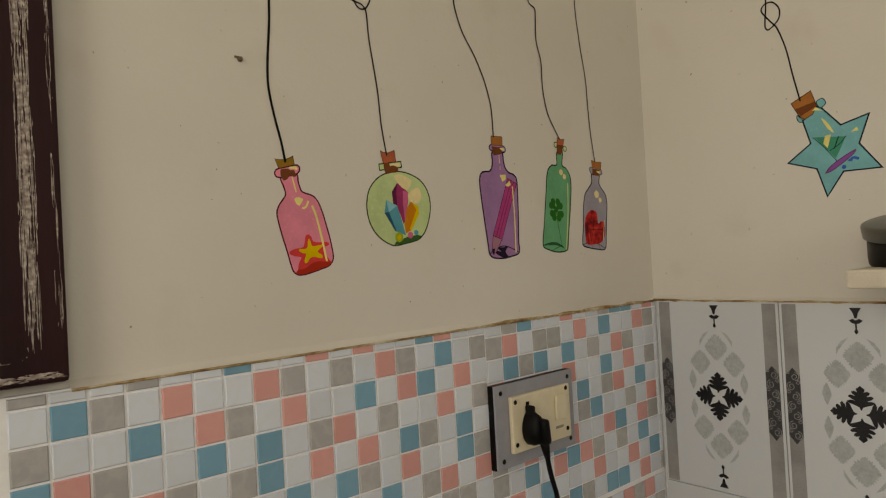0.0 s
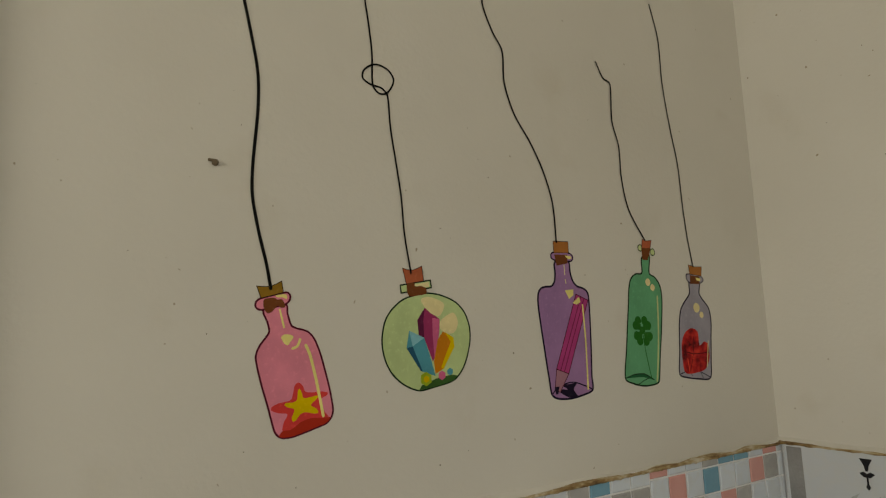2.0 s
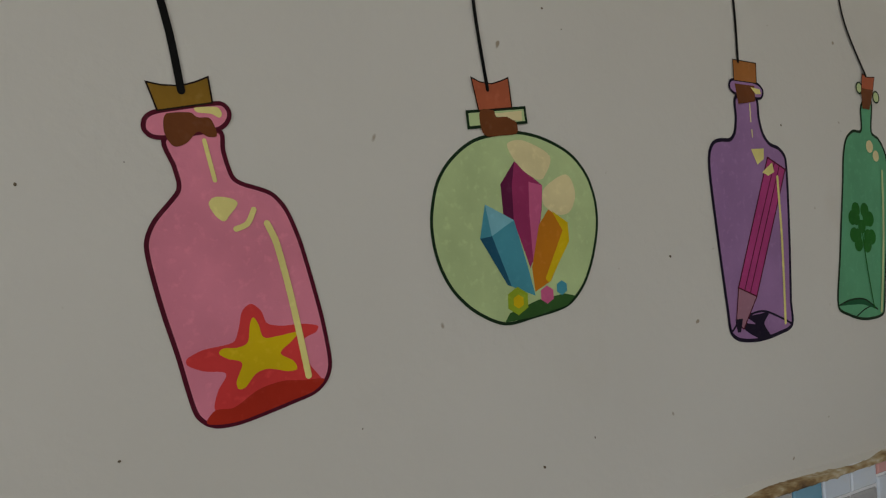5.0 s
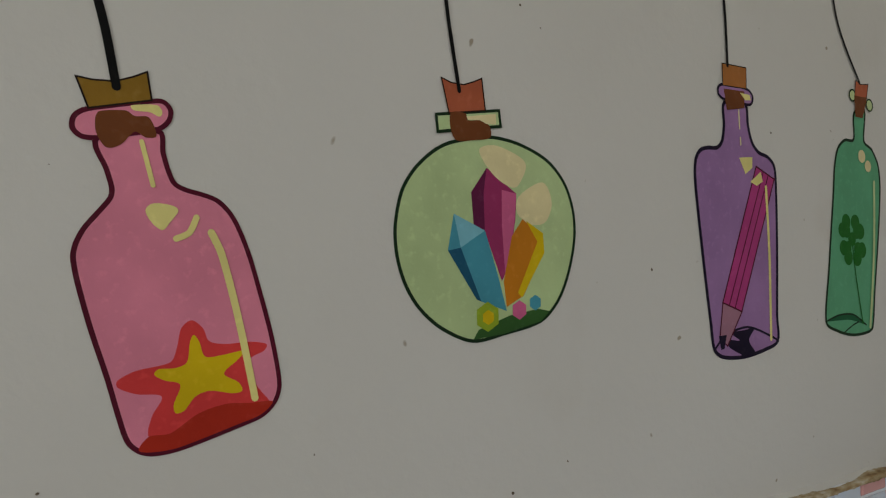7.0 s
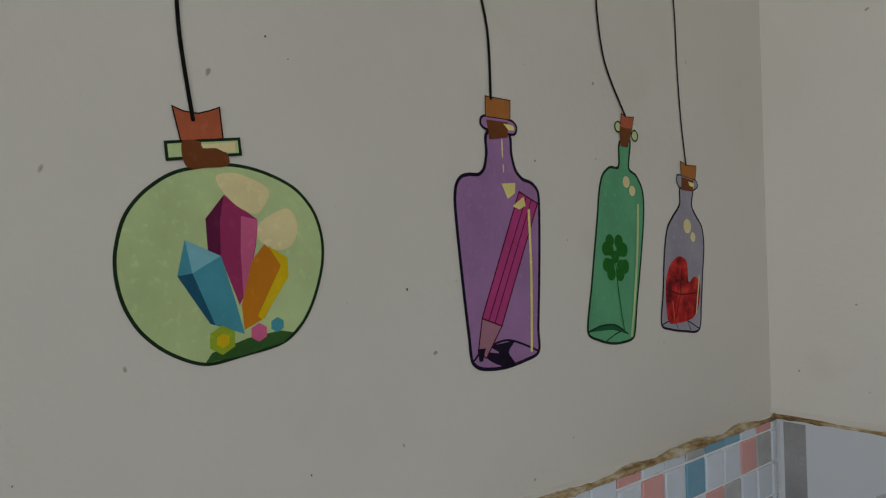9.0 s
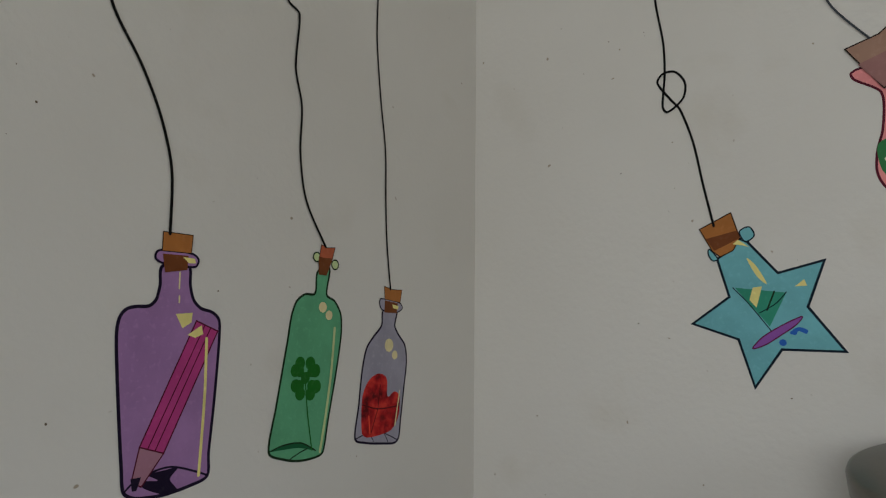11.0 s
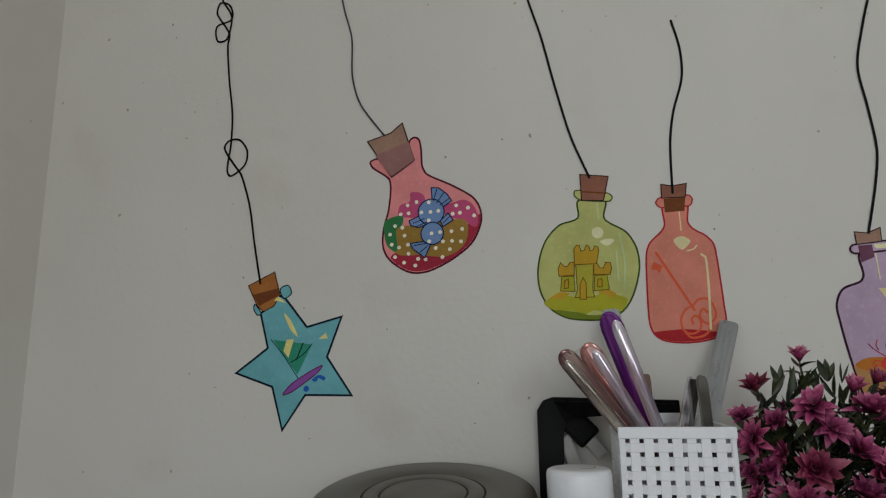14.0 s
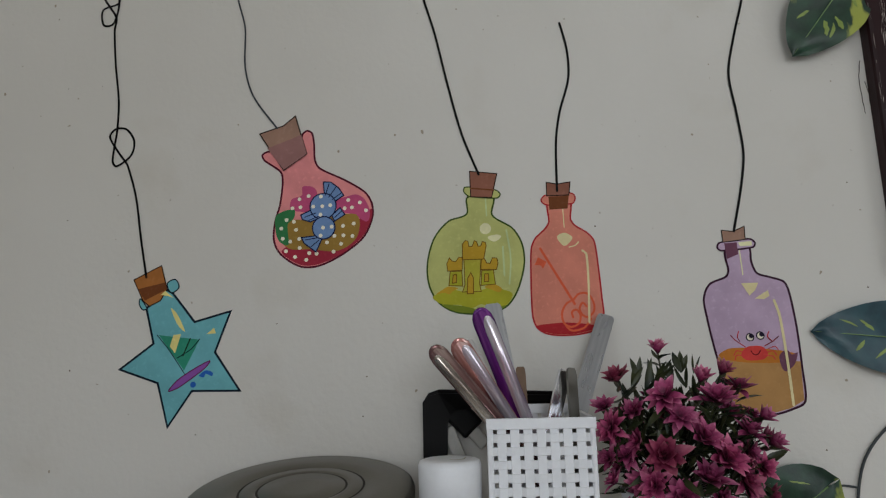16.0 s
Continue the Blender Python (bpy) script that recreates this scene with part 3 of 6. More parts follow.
st.disc("clover_lobe", "leaf", -7.8, -123.4, 5.5, sides=20)
st.disc("clover_lobe", "leaf", -1.6, -117.8, 5.6, sides=20)
st.disc("clover_lobe", "leaf", -20.5, -104.7, 4.8, sides=20)
st.disc("clover_lobe", "leaf", -7.3, -105.2, 5, sides=20)
st.disc("clover_lobe", "leaf", -19.9, -116.3, 4.8, sides=20)
st.disc("clover_lobe", "leaf", -6.8, -117.1, 5, sides=20)
st.disc("clover_centre", "leaf", -14, -110.3, 4.9, sides=20)
st.line("clover_stem", "leaf", 1.2, [(-13.9, -113.5), (-10.3, -138.5), (-3.9, -168.4)], True)
st.disc("shine", "cream_soft", 2.8, -52.3, 4.6, sides=20)
st.disc("shine", "cream_soft", 10.5, -58.8, 4.1, sides=20)
st.line("shine", "mint", 2.6, [(17.8, -69.7), (15.2, -108), (10, -145), (5.2, -170.9)], True)
st.disc("collar", "mint", -6.3, -10.4, 4, edge="pine", width=1.2, sides=20)
st.disc("collar", "mint", 15.6, -15, 4.2, edge="pine", width=1.2, sides=20)
st.fill("cork", "red_cork", [(-1.5, 0.8), (4.7, -1.4), (15, -0.2), (11.9, -10.5), (-3.7, -10.6)], False, edge="bark", width=0.65)
st.fill("cork_stem", "dark_cork", [(-4.3, -10.6), (12.6, -9.9), (5.7, -25.2), (-3.7, -25)], False)
st.line("cord", "black", 2.28, [(-59.3, 219.4), (-49.1, 200.7), (-37.1, 194.6), (-38.8, 146.7), (-30.2, 115.4), (-29.8, 75.2), (-21.2, 36.1), (3.4, -0.7)], True)

st = Sticker("A", -151, 1538.4, "small grey bottle wall sticker with a red heart and drawn cord", 1.011)
st.fill("glass", "grey_glass", [(-11.2, -20.9), (-13.3, -35.2), (-24.3, -45.8), (-33.5, -56), (-38.9, -76.1), (-42.4, -108.1), (-45.9, -134.6), (-33, -139.6), (-9.3, -143), (13.3, -143.3), (18, -123.8), (22.5, -92), (25.6, -70.4), (22.6, -53.9), (11.6, -43), (6.2, -34.9), (8.4, -20.2)], True, edge="ink", width=2)
st.line("base_line", "ink", 1.0, [(-45.1, -135.1), (-33.2, -132.6), (-9.6, -133.3), (13.2, -142.2)], True)
st.line("base_line", "ink", 0.8, [(-25.5, -133.5), (-20.6, -140.1)], False)
st.line("base_line", "ink", 0.8, [(-5.5, -134.8), (-0.3, -142.6)], False)
st.fill("heart", "heart_red", [(-16.9, -79.5), (-4.4, -84.2), (-2.3, -101.1), (7.8, -97), (15.7, -102.3), (14.4, -120.8), (2.8, -132.7), (-29.3, -135.6), (-37.1, -130.7), (-38.1, -101.1), (-30.9, -86.5)], True)
st.line("heart_fold", "heart_dark", 1.2, [(-37.9, -106), (-15.9, -111.4), (15, -110.8)], True)
st.line("heart_fold", "heart_dark", 1.0, [(-15.9, -111.4), (-24.8, -132.1)], False)
st.line("heart_fold", "heart_dark", 1.0, [(-13.3, -90), (-15.9, -110.3)], False)
st.line("heart_fold", "heart_light", 1.4, [(-28.4, -116.8), (-26.3, -132)], False)
st.disc("shine", "cream_soft", -1.9, -53.7, 6.3, sides=20)
st.disc("shine", "cream_soft", 6.9, -62.9, 4.2, sides=20)
st.line("shine", "cream_soft", 1.6, [(15.6, -97), (9.4, -128.2)], False)
st.fill("collar", "grey_glass", [(-15.7, -10.4), (12.6, -12.9), (17.2, -18.2), (8.5, -22.4), (-12.9, -20.9), (-17.1, -15.8)], True, edge="ink", width=1.2)
st.fill("cork", "cork", [(-11, 1.6), (1, -0.9), (15.9, -0.5), (13.5, -12.8), (-9.8, -10.7)], False, edge="bark", width=0.65)
st.fill("cork_stem", "dark_cork", [(-9.8, -11.7), (10, -13.5), (8.5, -23.4), (-10.3, -23)], False)
st.fill("shine", "cream", [(1.3, -15), (11, -16.2), (10.2, -19.6), (3.2, -18.7)], False)
st.line("cord", "black", 2.17, [(-43.6, 352.7), (-31.9, 307.3), (-31, 244.8), (-23.2, 184.4), (-14.1, 133.4), (-11.9, 82.2), (-8.3, 40.1), (-1.8, -0.7)], True)

st = Sticker("B", 266, 1598, "turquoise star-shaped bottle wall sticker with boat and knotted cord")
st.fill("glass", "turquoise", [(0.5, -30.4), (9.7, -65.9), (-23.5, -90.3), (15.9, -104.3), (27.8, -146.3), (50.7, -112.6), (98.5, -113.4), (72.5, -75.9), (87, -36.2), (50.7, -45.7), (27.2, -16.4), (19.2, -12.1), (4.7, -27.7)], False, edge="petrol", width=2.2)
st.fill("sail", "sea_green", [(14.8, -57.6), (56.5, -63.2), (42, -92.8)], False)
st.fill("sail_stripe", "cream", [(29.7, -58), (37.4, -57.1), (32.1, -76), (26.5, -69.1)], False)
st.line("sail_stripe", "pine", 1.4, [(47, -61.9), (40.4, -78.4)], False)
st.line("mast", "petrol", 0.9, [(13, -57.5), (25.4, -71.9), (42.7, -96.1)], True)
st.line("boom", "petrol", 0.9, [(56.5, -62.7), (47.9, -72.5), (34.6, -80.5)], True)
st.fill("hull", "violet", [(27.3, -112.2), (35.2, -102.5), (51.3, -91.9), (67.5, -84), (63, -91), (51.5, -99.6), (37.2, -109.1)], True, edge="dark_plum", width=1)
st.fill("splash", "royal_blue", [(57.3, -98), (64.2, -93.2), (71.2, -95.6), (70.1, -98.8), (64.2, -96.5), (62, -99.8)], True)
st.disc("splash", "royal_blue", 51.7, -106.6, 2.9, sides=20)
st.fill("shine", "cream", [(25.9, -31.3), (33.3, -38.3), (41.5, -55), (33.6, -48)], True)
st.fill("shine", "cream", [(63.4, -57.9), (70.9, -51.9), (72.8, -57.6)], False)
st.fill("collar", "turquoise", [(20.9, -6.4), (29.2, -2.6), (33.1, -10.9), (25.4, -15.8)], True, edge="petrol", width=1.2)
st.fill("collar", "turquoise", [(-5.9, -21), (1.1, -30.4), (-3.1, -32), (-7, -26.1)], True, edge="petrol", width=1.2)
st.fill("cork", "cork", [(-14.1, -1.5), (14.2, 12), (21, -12.2), (14.8, -23.4), (3.5, -28.8), (-3.4, -22.8)], False, edge="bark", width=1)
st.fill("cork_stem", "dark_cork", [(-8.8, -11), (19, -5.1), (21, -12.2), (-1.6, -22.9)], False)
st.fill("shine", "cream", [(14.6, -17.7), (19.3, -13.8), (28.6, -21.1), (22.5, -19.1)], False)
st.line("cord", "black", 2.28, [(-65.3, 376.8), (-61.7, 332.4), (-48.7, 308.2), (-53.2, 281), (-64.4, 279.7), (-66.1, 297.6), (-48.7, 304.7), (-51, 321.5), (-63.1, 326.9), (-66.4, 313.3), (-50.5, 287.5), (-51.7, 272.4), (-47.8, 231.8), (-41.9, 190.6), (-41.6, 157.7), (-44.6, 125.7), (-39.8, 118.8), (-24.8, 129.9), (-22.3, 145.6), (-31.6, 159), (-43.6, 159.3), (-48.9, 150.8), (-36.7, 131.2), (-28, 119.4), (-16.9, 85.1), (-9.2, 41.6), (-1.1, 0.7)], True)

st = Sticker("B", 398, 1749, "pink flask wall sticker full of dotted sweets, drawn cord")
st.fill("glass", "salmon", [(-9.7, -24.2), (-16.4, -27.4), (-13.9, -33.7), (2.9, -46.3), (5.3, -57.3), (3, -80.9), (-1.7, -98.3), (-2.9, -115.8), (1.9, -128.7), (14.1, -139.6), (28.4, -145.9), (45.6, -144.4), (68.5, -133.5), (88.6, -117.4), (97.5, -97.8), (96.8, -83.3), (89.6, -71.3), (69.8, -58.3), (43.7, -44.7), (38.5, -35.4), (37.5, -18.4), (35.2, -6.6), (29.9, -3.8), (25.1, -7.7), (19.6, -23.2)], True, edge="wine", width=2)
st.fill("sweet", "crimson", [(5.4, -128.9), (17, -122.5), (40.1, -126.5), (63, -124.7), (80.4, -102.7), (96.1, -89.1), (95.8, -100.6), (87.5, -116.8), (68.5, -132.4), (45.6, -142.7), (28.4, -144.2), (14.1, -137.9)], True)
st.fill("sweet", "magenta", [(13, -84.4), (15.3, -75.7), (25.3, -72.2), (26, -63.3), (34.8, -63.2), (40.6, -68.3), (40.4, -88.9), (14.1, -87.4)], True)
st.fill("sweet", "magenta", [(59, -79.4), (69.5, -75.9), (81, -73.7), (89.5, -78.9), (94.9, -91.9), (91.8, -102.1), (77.7, -93.9), (63.5, -90.2)], True)
st.fill("sweet", "khaki", [(5.3, -98.7), (40.3, -97.6), (80.6, -94), (81.8, -117.1), (62.9, -130.4), (34.3, -127.9), (14.1, -127), (3, -116)], True)
st.fill("sweet", "emerald", [(0, -91.4), (17.1, -86.4), (17.6, -95.3), (11.2, -101.9), (12.3, -122.3), (3, -118.9), (-1.1, -107.1)], True)
st.disc("dot", "dot_white", 23, -76.2, 2, sides=10)
st.disc("dot", "dot_white", 24.1, -84.5, 2, sides=10)
st.disc("dot", "dot_white", 15.9, -85.2, 2, sides=10)
st.disc("dot", "dot_white", 32.4, -73.2, 2, sides=10)
st.disc("dot", "dot_white", 72.9, -79.1, 2, sides=10)
st.disc("dot", "dot_white", 76.7, -86.9, 2, sides=10)
st.disc("dot", "dot_white", 84.8, -82.1, 2, sides=10)
st.disc("dot", "dot_white", 69.3, -87.6, 2, sides=10)
st.disc("dot", "dot_white", 90.9, -90.5, 2, sides=10)
st.disc("dot", "dot_white", 10, -97.2, 2, sides=10)
st.disc("dot", "dot_white", 4.8, -105.7, 2, sides=10)
st.disc("dot", "dot_white", 6.5, -116.2, 2, sides=10)
st.disc("dot", "dot_white", 19.9, -107.6, 2, sides=10)
st.disc("dot", "dot_white", 23.4, -117.1, 2, sides=10)
st.disc("dot", "dot_white", 23.9, -126.3, 2, sides=10)
st.disc("dot", "dot_white", 14.1, -119.5, 2, sides=10)
st.disc("dot", "dot_white", 17.6, -99.3, 2, sides=10)
st.disc("dot", "dot_white", 10, -129.1, 2, sides=10)
st.disc("dot", "dot_white", 33.7, -131.9, 2, sides=10)
st.disc("dot", "dot_white", 41.2, -132.8, 2, sides=10)
st.disc("dot", "dot_white", 30.8, -138.6, 2, sides=10)
st.disc("dot", "dot_white", 19.3, -135.2, 2, sides=10)
st.disc("dot", "dot_white", 67.8, -105.5, 2, sides=10)
st.disc("dot", "dot_white", 68.2, -115.3, 2, sides=10)
st.disc("dot", "dot_white", 77.3, -116.3, 2, sides=10)
st.disc("dot", "dot_white", 65.8, -123.7, 2, sides=10)
st.disc("dot", "dot_white", 51.6, -121.9, 2, sides=10)
st.disc("dot", "dot_white", 58.3, -131.3, 2, sides=10)
st.disc("dot", "dot_white", 78.7, -103.7, 2, sides=10)
st.disc("dot", "dot_white", 59.1, -115.4, 2, sides=10)
st.fill("sweet_wrapper", "powder_blue", [(48.7, -72.9), (47.7, -59.3), (55.2, -59.8), (63.8, -66.8), (68.4, -74.1), (59, -80.6)], False, edge="navy", width=1.2)
st.fill("sweet_wrapper", "powder_blue", [(38.7, -86.5), (24.7, -92.7), (26.4, -97.5), (34.5, -100.2), (45, -96.1)], False, edge="navy", width=1.2)
st.disc("sweet", "powder_blue", 47.4, -84.6, 13.4, edge="navy", width=1.2, sides=20)
st.fill("sweet_wrapper", "powder_blue", [(59.3, -100.4), (69.7, -94), (64.7, -86.8), (56.5, -94.4)], False, edge="navy", width=1.2)
st.fill("sweet_wrapper", "powder_blue", [(41.3, -114.5), (25.7, -116), (28.6, -121.9), (40.6, -131.1), (47, -117.1)], False, edge="navy", width=1.2)
st.disc("sweet", "powder_blue", 48.3, -106.8, 11.5, edge="navy", width=1.2, sides=20)
st.line("wrapper_fold", "navy", 0.9, [(53.5, -61.4), (49.9, -73)], False)
st.line("wrapper_fold", "navy", 0.9, [(60.4, -65.4), (53.3, -75.6)], False)
st.line("wrapper_fold", "navy", 0.9, [(66.1, -71.6), (56.7, -78.1)], False)
st.line("wrapper_fold", "navy", 0.9, [(28.7, -95.3), (40.4, -91.2)], False)
st.line("wrapper_fold", "navy", 0.9, [(32.2, -99), (42.7, -94.9)], False)
st.line("wrapper_fold", "navy", 0.9, [(66.4, -90.3), (59.4, -96.9)], False)
st.line("wrapper_fold", "navy", 0.9, [(29.7, -118.5), (41.9, -116.8)], False)
st.line("wrapper_fold", "navy", 0.9, [(35.5, -125.7), (43.6, -119.2)], False)
st.disc("dot", "dot_white", 45.2, -74.5, 2, sides=10)
st.disc("dot", "dot_white", 46.8, -84.6, 2, sides=10)
st.disc("dot", "dot_white", 54.9, -83.9, 2, sides=10)
st.disc("dot", "dot_white", 45, -93.2, 2, sides=10)
st.disc("dot", "dot_white", 37.5, -84.6, 2, sides=10)
st.disc("dot", "dot_white", 47.7, -106.7, 2, sides=10)
st.disc("dot", "dot_white", 56.4, -106, 2, sides=10)
st.disc("dot", "dot_white", 45.3, -114.7, 2, sides=10)
st.fill("cork", "grey_cork", [(-19.5, -5.1), (5.3, 2.4), (17.9, 12.5), (30.3, -28.8), (6.5, -45.3)], False, edge="bark", width=1.2)
st.fill("cork_stem", "mauve_cork", [(-11, -21.1), (24.5, -8.3), (30.3, -28.8), (6.5, -44.7)], False)
st.line("cord", "slate", 1.82, [(-53.6, 184.3), (-47, 149.3), (-38.1, 114.7), (-36.9, 69.7), (-27.3, 36.9), (-1.2, 0.3)], True)

st = Sticker("B", 605, 1690, "lime green round bottle wall sticker with sand castle")
st.fill("glass", "lime_glass", [(-13.7, -22.3), (-15.4, -39.6), (-33.6, -46.2), (-48.1, -62.8), (-55.4, -88), (-53.8, -110.4), (-44.3, -127.3), (-27, -136.7), (4.6, -138.3), (21.2, -131.2), (31.7, -116.2), (38.9, -91.6), (37.7, -72), (29.1, -55.8), (9.7, -41.8), (11, -23.4)], True, edge="moss", width=1.7)
st.fill("sand", "acid", [(-51.1, -121.4), (-43.3, -116.5), (-36.7, -112), (-23.2, -116), (-5.3, -116), (8.6, -111.6), (16.8, -115.4), (26.4, -120), (20.8, -130.3), (10.5, -133.9), (-4, -129.4), (-13.7, -133), (-25.1, -129.4), (-41.8, -128.1)], True)
st.fill("sea", "moss_light", [(-42.1, -128.5), (-22.4, -130.3), (-6.1, -134.1), (19.6, -131.2), (4.6, -137.7), (-27, -136.1)], True)
st.fill("sand_heap", "gold", [(-47.6, -118.2), (-41, -113.8), (-35.6, -111.1), (-26.2, -112.9), (-31, -115.6), (-35, -118.7), (-39.1, -116.9)], True)
st.fill("sand_heap", "gold", [(-0.5, -112.5), (8.7, -110.2), (16.2, -114.7), (13.5, -118.2), (5.7, -115.1)], True)
st.fill("tower_wall", "acid", [(-33.3, -96.4), (-34.9, -110.2), (-21.5, -111.1), (-21.9, -96.4)], False, edge="dark_gold", width=0.9)
st.fill("tower_wall", "acid", [(-2.5, -96.4), (-3.8, -111.1), (10.2, -110.2), (8.8, -96.4)], False, edge="dark_gold", width=0.9)
st.fill("keep_wall", "castle_lime", [(-19.6, -85.3), (-19.3, -109.8), (-21.8, -116.9), (-3.7, -116.9), (-5, -109.8), (-2.9, -85.3)], False, edge="dark_gold", width=0.9)
st.fill("tower", "gold", [(-35.8, -96), (-36.4, -88.8), (-33.8, -83), (-31, -86.2), (-27.7, -87), (-24.5, -82.6), (-20.9, -83), (-21.6, -95.5)], False, edge="dark_gold", width=0.9)
st.fill("tower", "gold", [(-3.3, -95.5), (-2.7, -85.3), (0.3, -84.4), (2.5, -89.3), (5.9, -89.7), (8.3, -84.4), (12.5, -84.8), (13.6, -89.7), (11.8, -96)], False, edge="dark_gold", width=0.9)
st.fill("keep", "gold", [(-20.8, -85.3), (-20.6, -69.7), (-17.6, -66.3), (-15.2, -67), (-14.2, -72.3), (-11.2, -72.3), (-8.8, -66.8), (-6.4, -67.9), (-5.4, -72.3), (-2.8, -72.3), (-0.9, -67.9), (2, -68.8), (2.6, -72.3), (-0.2, -85.3)], False, edge="dark_gold", width=0.9)
st.fill("castle_gate", "gold", [(-17.3, -118.7), (-16.4, -103.5), (-13.2, -98.2), (-10.9, -103.5), (-11.2, -118.7)], False, edge="dark_gold", width=0.9)
st.fill("castle_window", "gold", [(-31.4, -108), (-30.5, -100), (-27.1, -99.5), (-27.4, -107.5)], False, edge="dark_gold", width=0.9)
st.fill("castle_window", "gold", [(-0.4, -107.5), (0.2, -100), (4, -100), (3.8, -107.5)], False, edge="dark_gold", width=0.9)
st.disc("shine", "cream_pale", 2.5, -55.2, 5.6, sides=20)
st.fill("shine", "cream_pale", [(4.3, -63.8), (13.3, -61.4), (17.6, -63.8), (10.8, -68.6)], True)
st.line("shine", "mint", 1.6, [(22.9, -57.2), (26, -85.5), (23.8, -110.5)], True)
st.line("shine", "mint", 1.8, [(18.9, -74), (19.3, -102)], True)
st.line("shine", "mint", 1.4, [(3.7, -24.8), (4.1, -42.1)], False)
st.fill("collar", "lime_glass", [(-16.1, -12.3), (-1.5, -13.6), (14.1, -16.6), (18.4, -20.9), (14.9, -24.8), (-12, -21.8), (-17.4, -16.9)], True, edge="moss", width=1.2)
st.fill("cork", "brown_cork", [(-11.1, 3.9), (15.9, 0.2), (9.9, -24), (-10.9, -22.4)], False, edge="bark", width=1)
st.line("collar_band", "dark_cork", 1.6, [(-10.5, -13.7), (11.9, -16.5)], False)
st.line("cord", "black", 2.39, [(-62.8, 234.9), (-53.6, 194.6), (-42.8, 155.1), (-30.9, 98.1), (-17.7, 42.8), (-2.2, 0.3)], True)

st = Sticker("B", 679, 1669, "coral red bottle wall sticker with key and drawn cord")
st.fill("glass", "coral", [(-9.1, -6.6), (-9.3, -29.5), (-13.5, -36.7), (-23.4, -45.9), (-27.8, -56.9), (-29.4, -87.5), (-29.5, -120.2), (-25.8, -132.2), (-16.5, -138.4), (-0.6, -140.5), (18.2, -139), (31.8, -134.1), (37.4, -122.5), (36.9, -106.3), (35.6, -78.9), (33.2, -51), (27.2, -42.4), (15.7, -34.5), (11.7, -27.6), (11.9, -7.6)], True, edge="scarlet", width=1.6)
st.fill("base_print", "scarlet", [(-26.8, -131.1), (-13.3, -128.9), (5.5, -128.4), (31.9, -132.5), (18.2, -137.9), (-0.5, -139.5), (-16.4, -137.4)], True)
st.line("key_shaft", "rust", 2.4, [(-19, -56.2), (10.9, -110.8)], False)
st.fill("key_bit", "rust", [(-25.3, -72.1), (-21.6, -64.5), (-13.7, -69.2), (-17.3, -75.8), (-19.9, -72.3)], False)
st.line("key_bow", "rust", 2.0, [(9.8, -107), (3, -110.4), (-1.6, -119.3), (0, -128.9), (6.8, -132.5), (13.9, -129.1), (15.7, -121.9), (12.4, -116.4), (7.9, -118.5), (8.7, -123.6)], True)
st.line("key_bow", "rust", 2.0, [(9.8, -107), (15.1, -101.5), (23, -101.1), (28.3, -108.7), (28.7, -117.6), (23.2, -123.6), (17.5, -121.4), (15.2, -115.1), (18.4, -110), (22, -113.4)], True)
st.line("key_bow", "rust", 2.0, [(0, -128.9), (6.5, -135.9), (18.5, -133.7), (25.4, -125.3)], True)
st.fill("shine", "cream_soft", [(-1.9, -44), (5.4, -41.4), (12.3, -45.7), (10.3, -50.1), (4.6, -54.3), (-0.6, -49.6)], True)
st.line("shine", "cream_soft", 1.2, [(8.9, -55.6), (14.5, -54.2), (17.9, -51)], True)
st.line("shine", "cream_soft", 2.0, [(21.2, -59.5), (24.8, -63), (25.2, -89.5), (23.6, -128.5)], True)
st.line("shine", "cream_soft", 1.0, [(4.6, -9), (5.2, -35.8)], False)
st.fill("collar", "coral", [(-11.7, -3.1), (2.2, -2), (14.4, -2), (17.5, -6.1), (15.5, -11.8), (10.4, -12.7), (-10.6, -12.9), (-15.8, -8.1)], True, edge="scarlet", width=1.3)
st.fill("cork", "brown_cork", [(-9.8, 10.2), (0.1, 7.9), (13.5, 9.6), (11.6, -3.6), (-10.1, -3.7)], False, edge="bark", width=1)
st.fill("cork_stem", "dark_cork", [(-8.4, -4.4), (11.5, -4.1), (9.6, -17.2), (-8.1, -17.6)], False)
st.line("cord", "black", 2.39, [(12.5, 179.1), (18.4, 148.5), (18, 117.5), (7.2, 82), (2, 51.1), (0.3, 1.1)], True)

st = Sticker("B", 843, 1621, "lilac bottle wall sticker with sand and red crab")
st.fill("glass", "pale_lilac", [(-8.2, -16.3), (-7.5, -35.5), (-10.7, -41.9), (-26.1, -48.4), (-32.6, -61.6), (-31.6, -77.7), (-27.9, -104.2), (-23.5, -127.8), (-18.2, -151), (-12.4, -168.9), (0, -170.2), (20.3, -169.2), (35.8, -165), (48.7, -157.8), (49.4, -127.3), (48.7, -90.9), (45.7, -59), (41.8, -48.2), (29.4, -43.4), (18.4, -39.2), (14.3, -28.2), (12.7, -13.3)], True, edge="outline_plum", width=2)
st.fill("sand", "sand", [(-25.4, -115.8), (-17.5, -119.1), (5.2, -122.4), (40.9, -121.9), (48.5, -122.1), (47.9, -156.8), (36, -163.5), (20.5, -167.7), (-4.8, -168.6), (-12.2, -166.4), (-18.7, -145.9)], False)
st.fill("sand_top", "orange_sand", [(-24.3, -114.8), (-13.9, -108.8), (11.8, -109.1), (44.3, -114.7), (35.8, -122.2), (5.2, -122.4), (-17.5, -119.1)], True)
st.fill("shell", "dark_plum_soft", [(30.4, -116.4), (37.1, -111.4), (41.6, -115.7), (46.9, -114.3), (43.1, -124.5), (34.8, -131), (31.2, -126.7)], True)
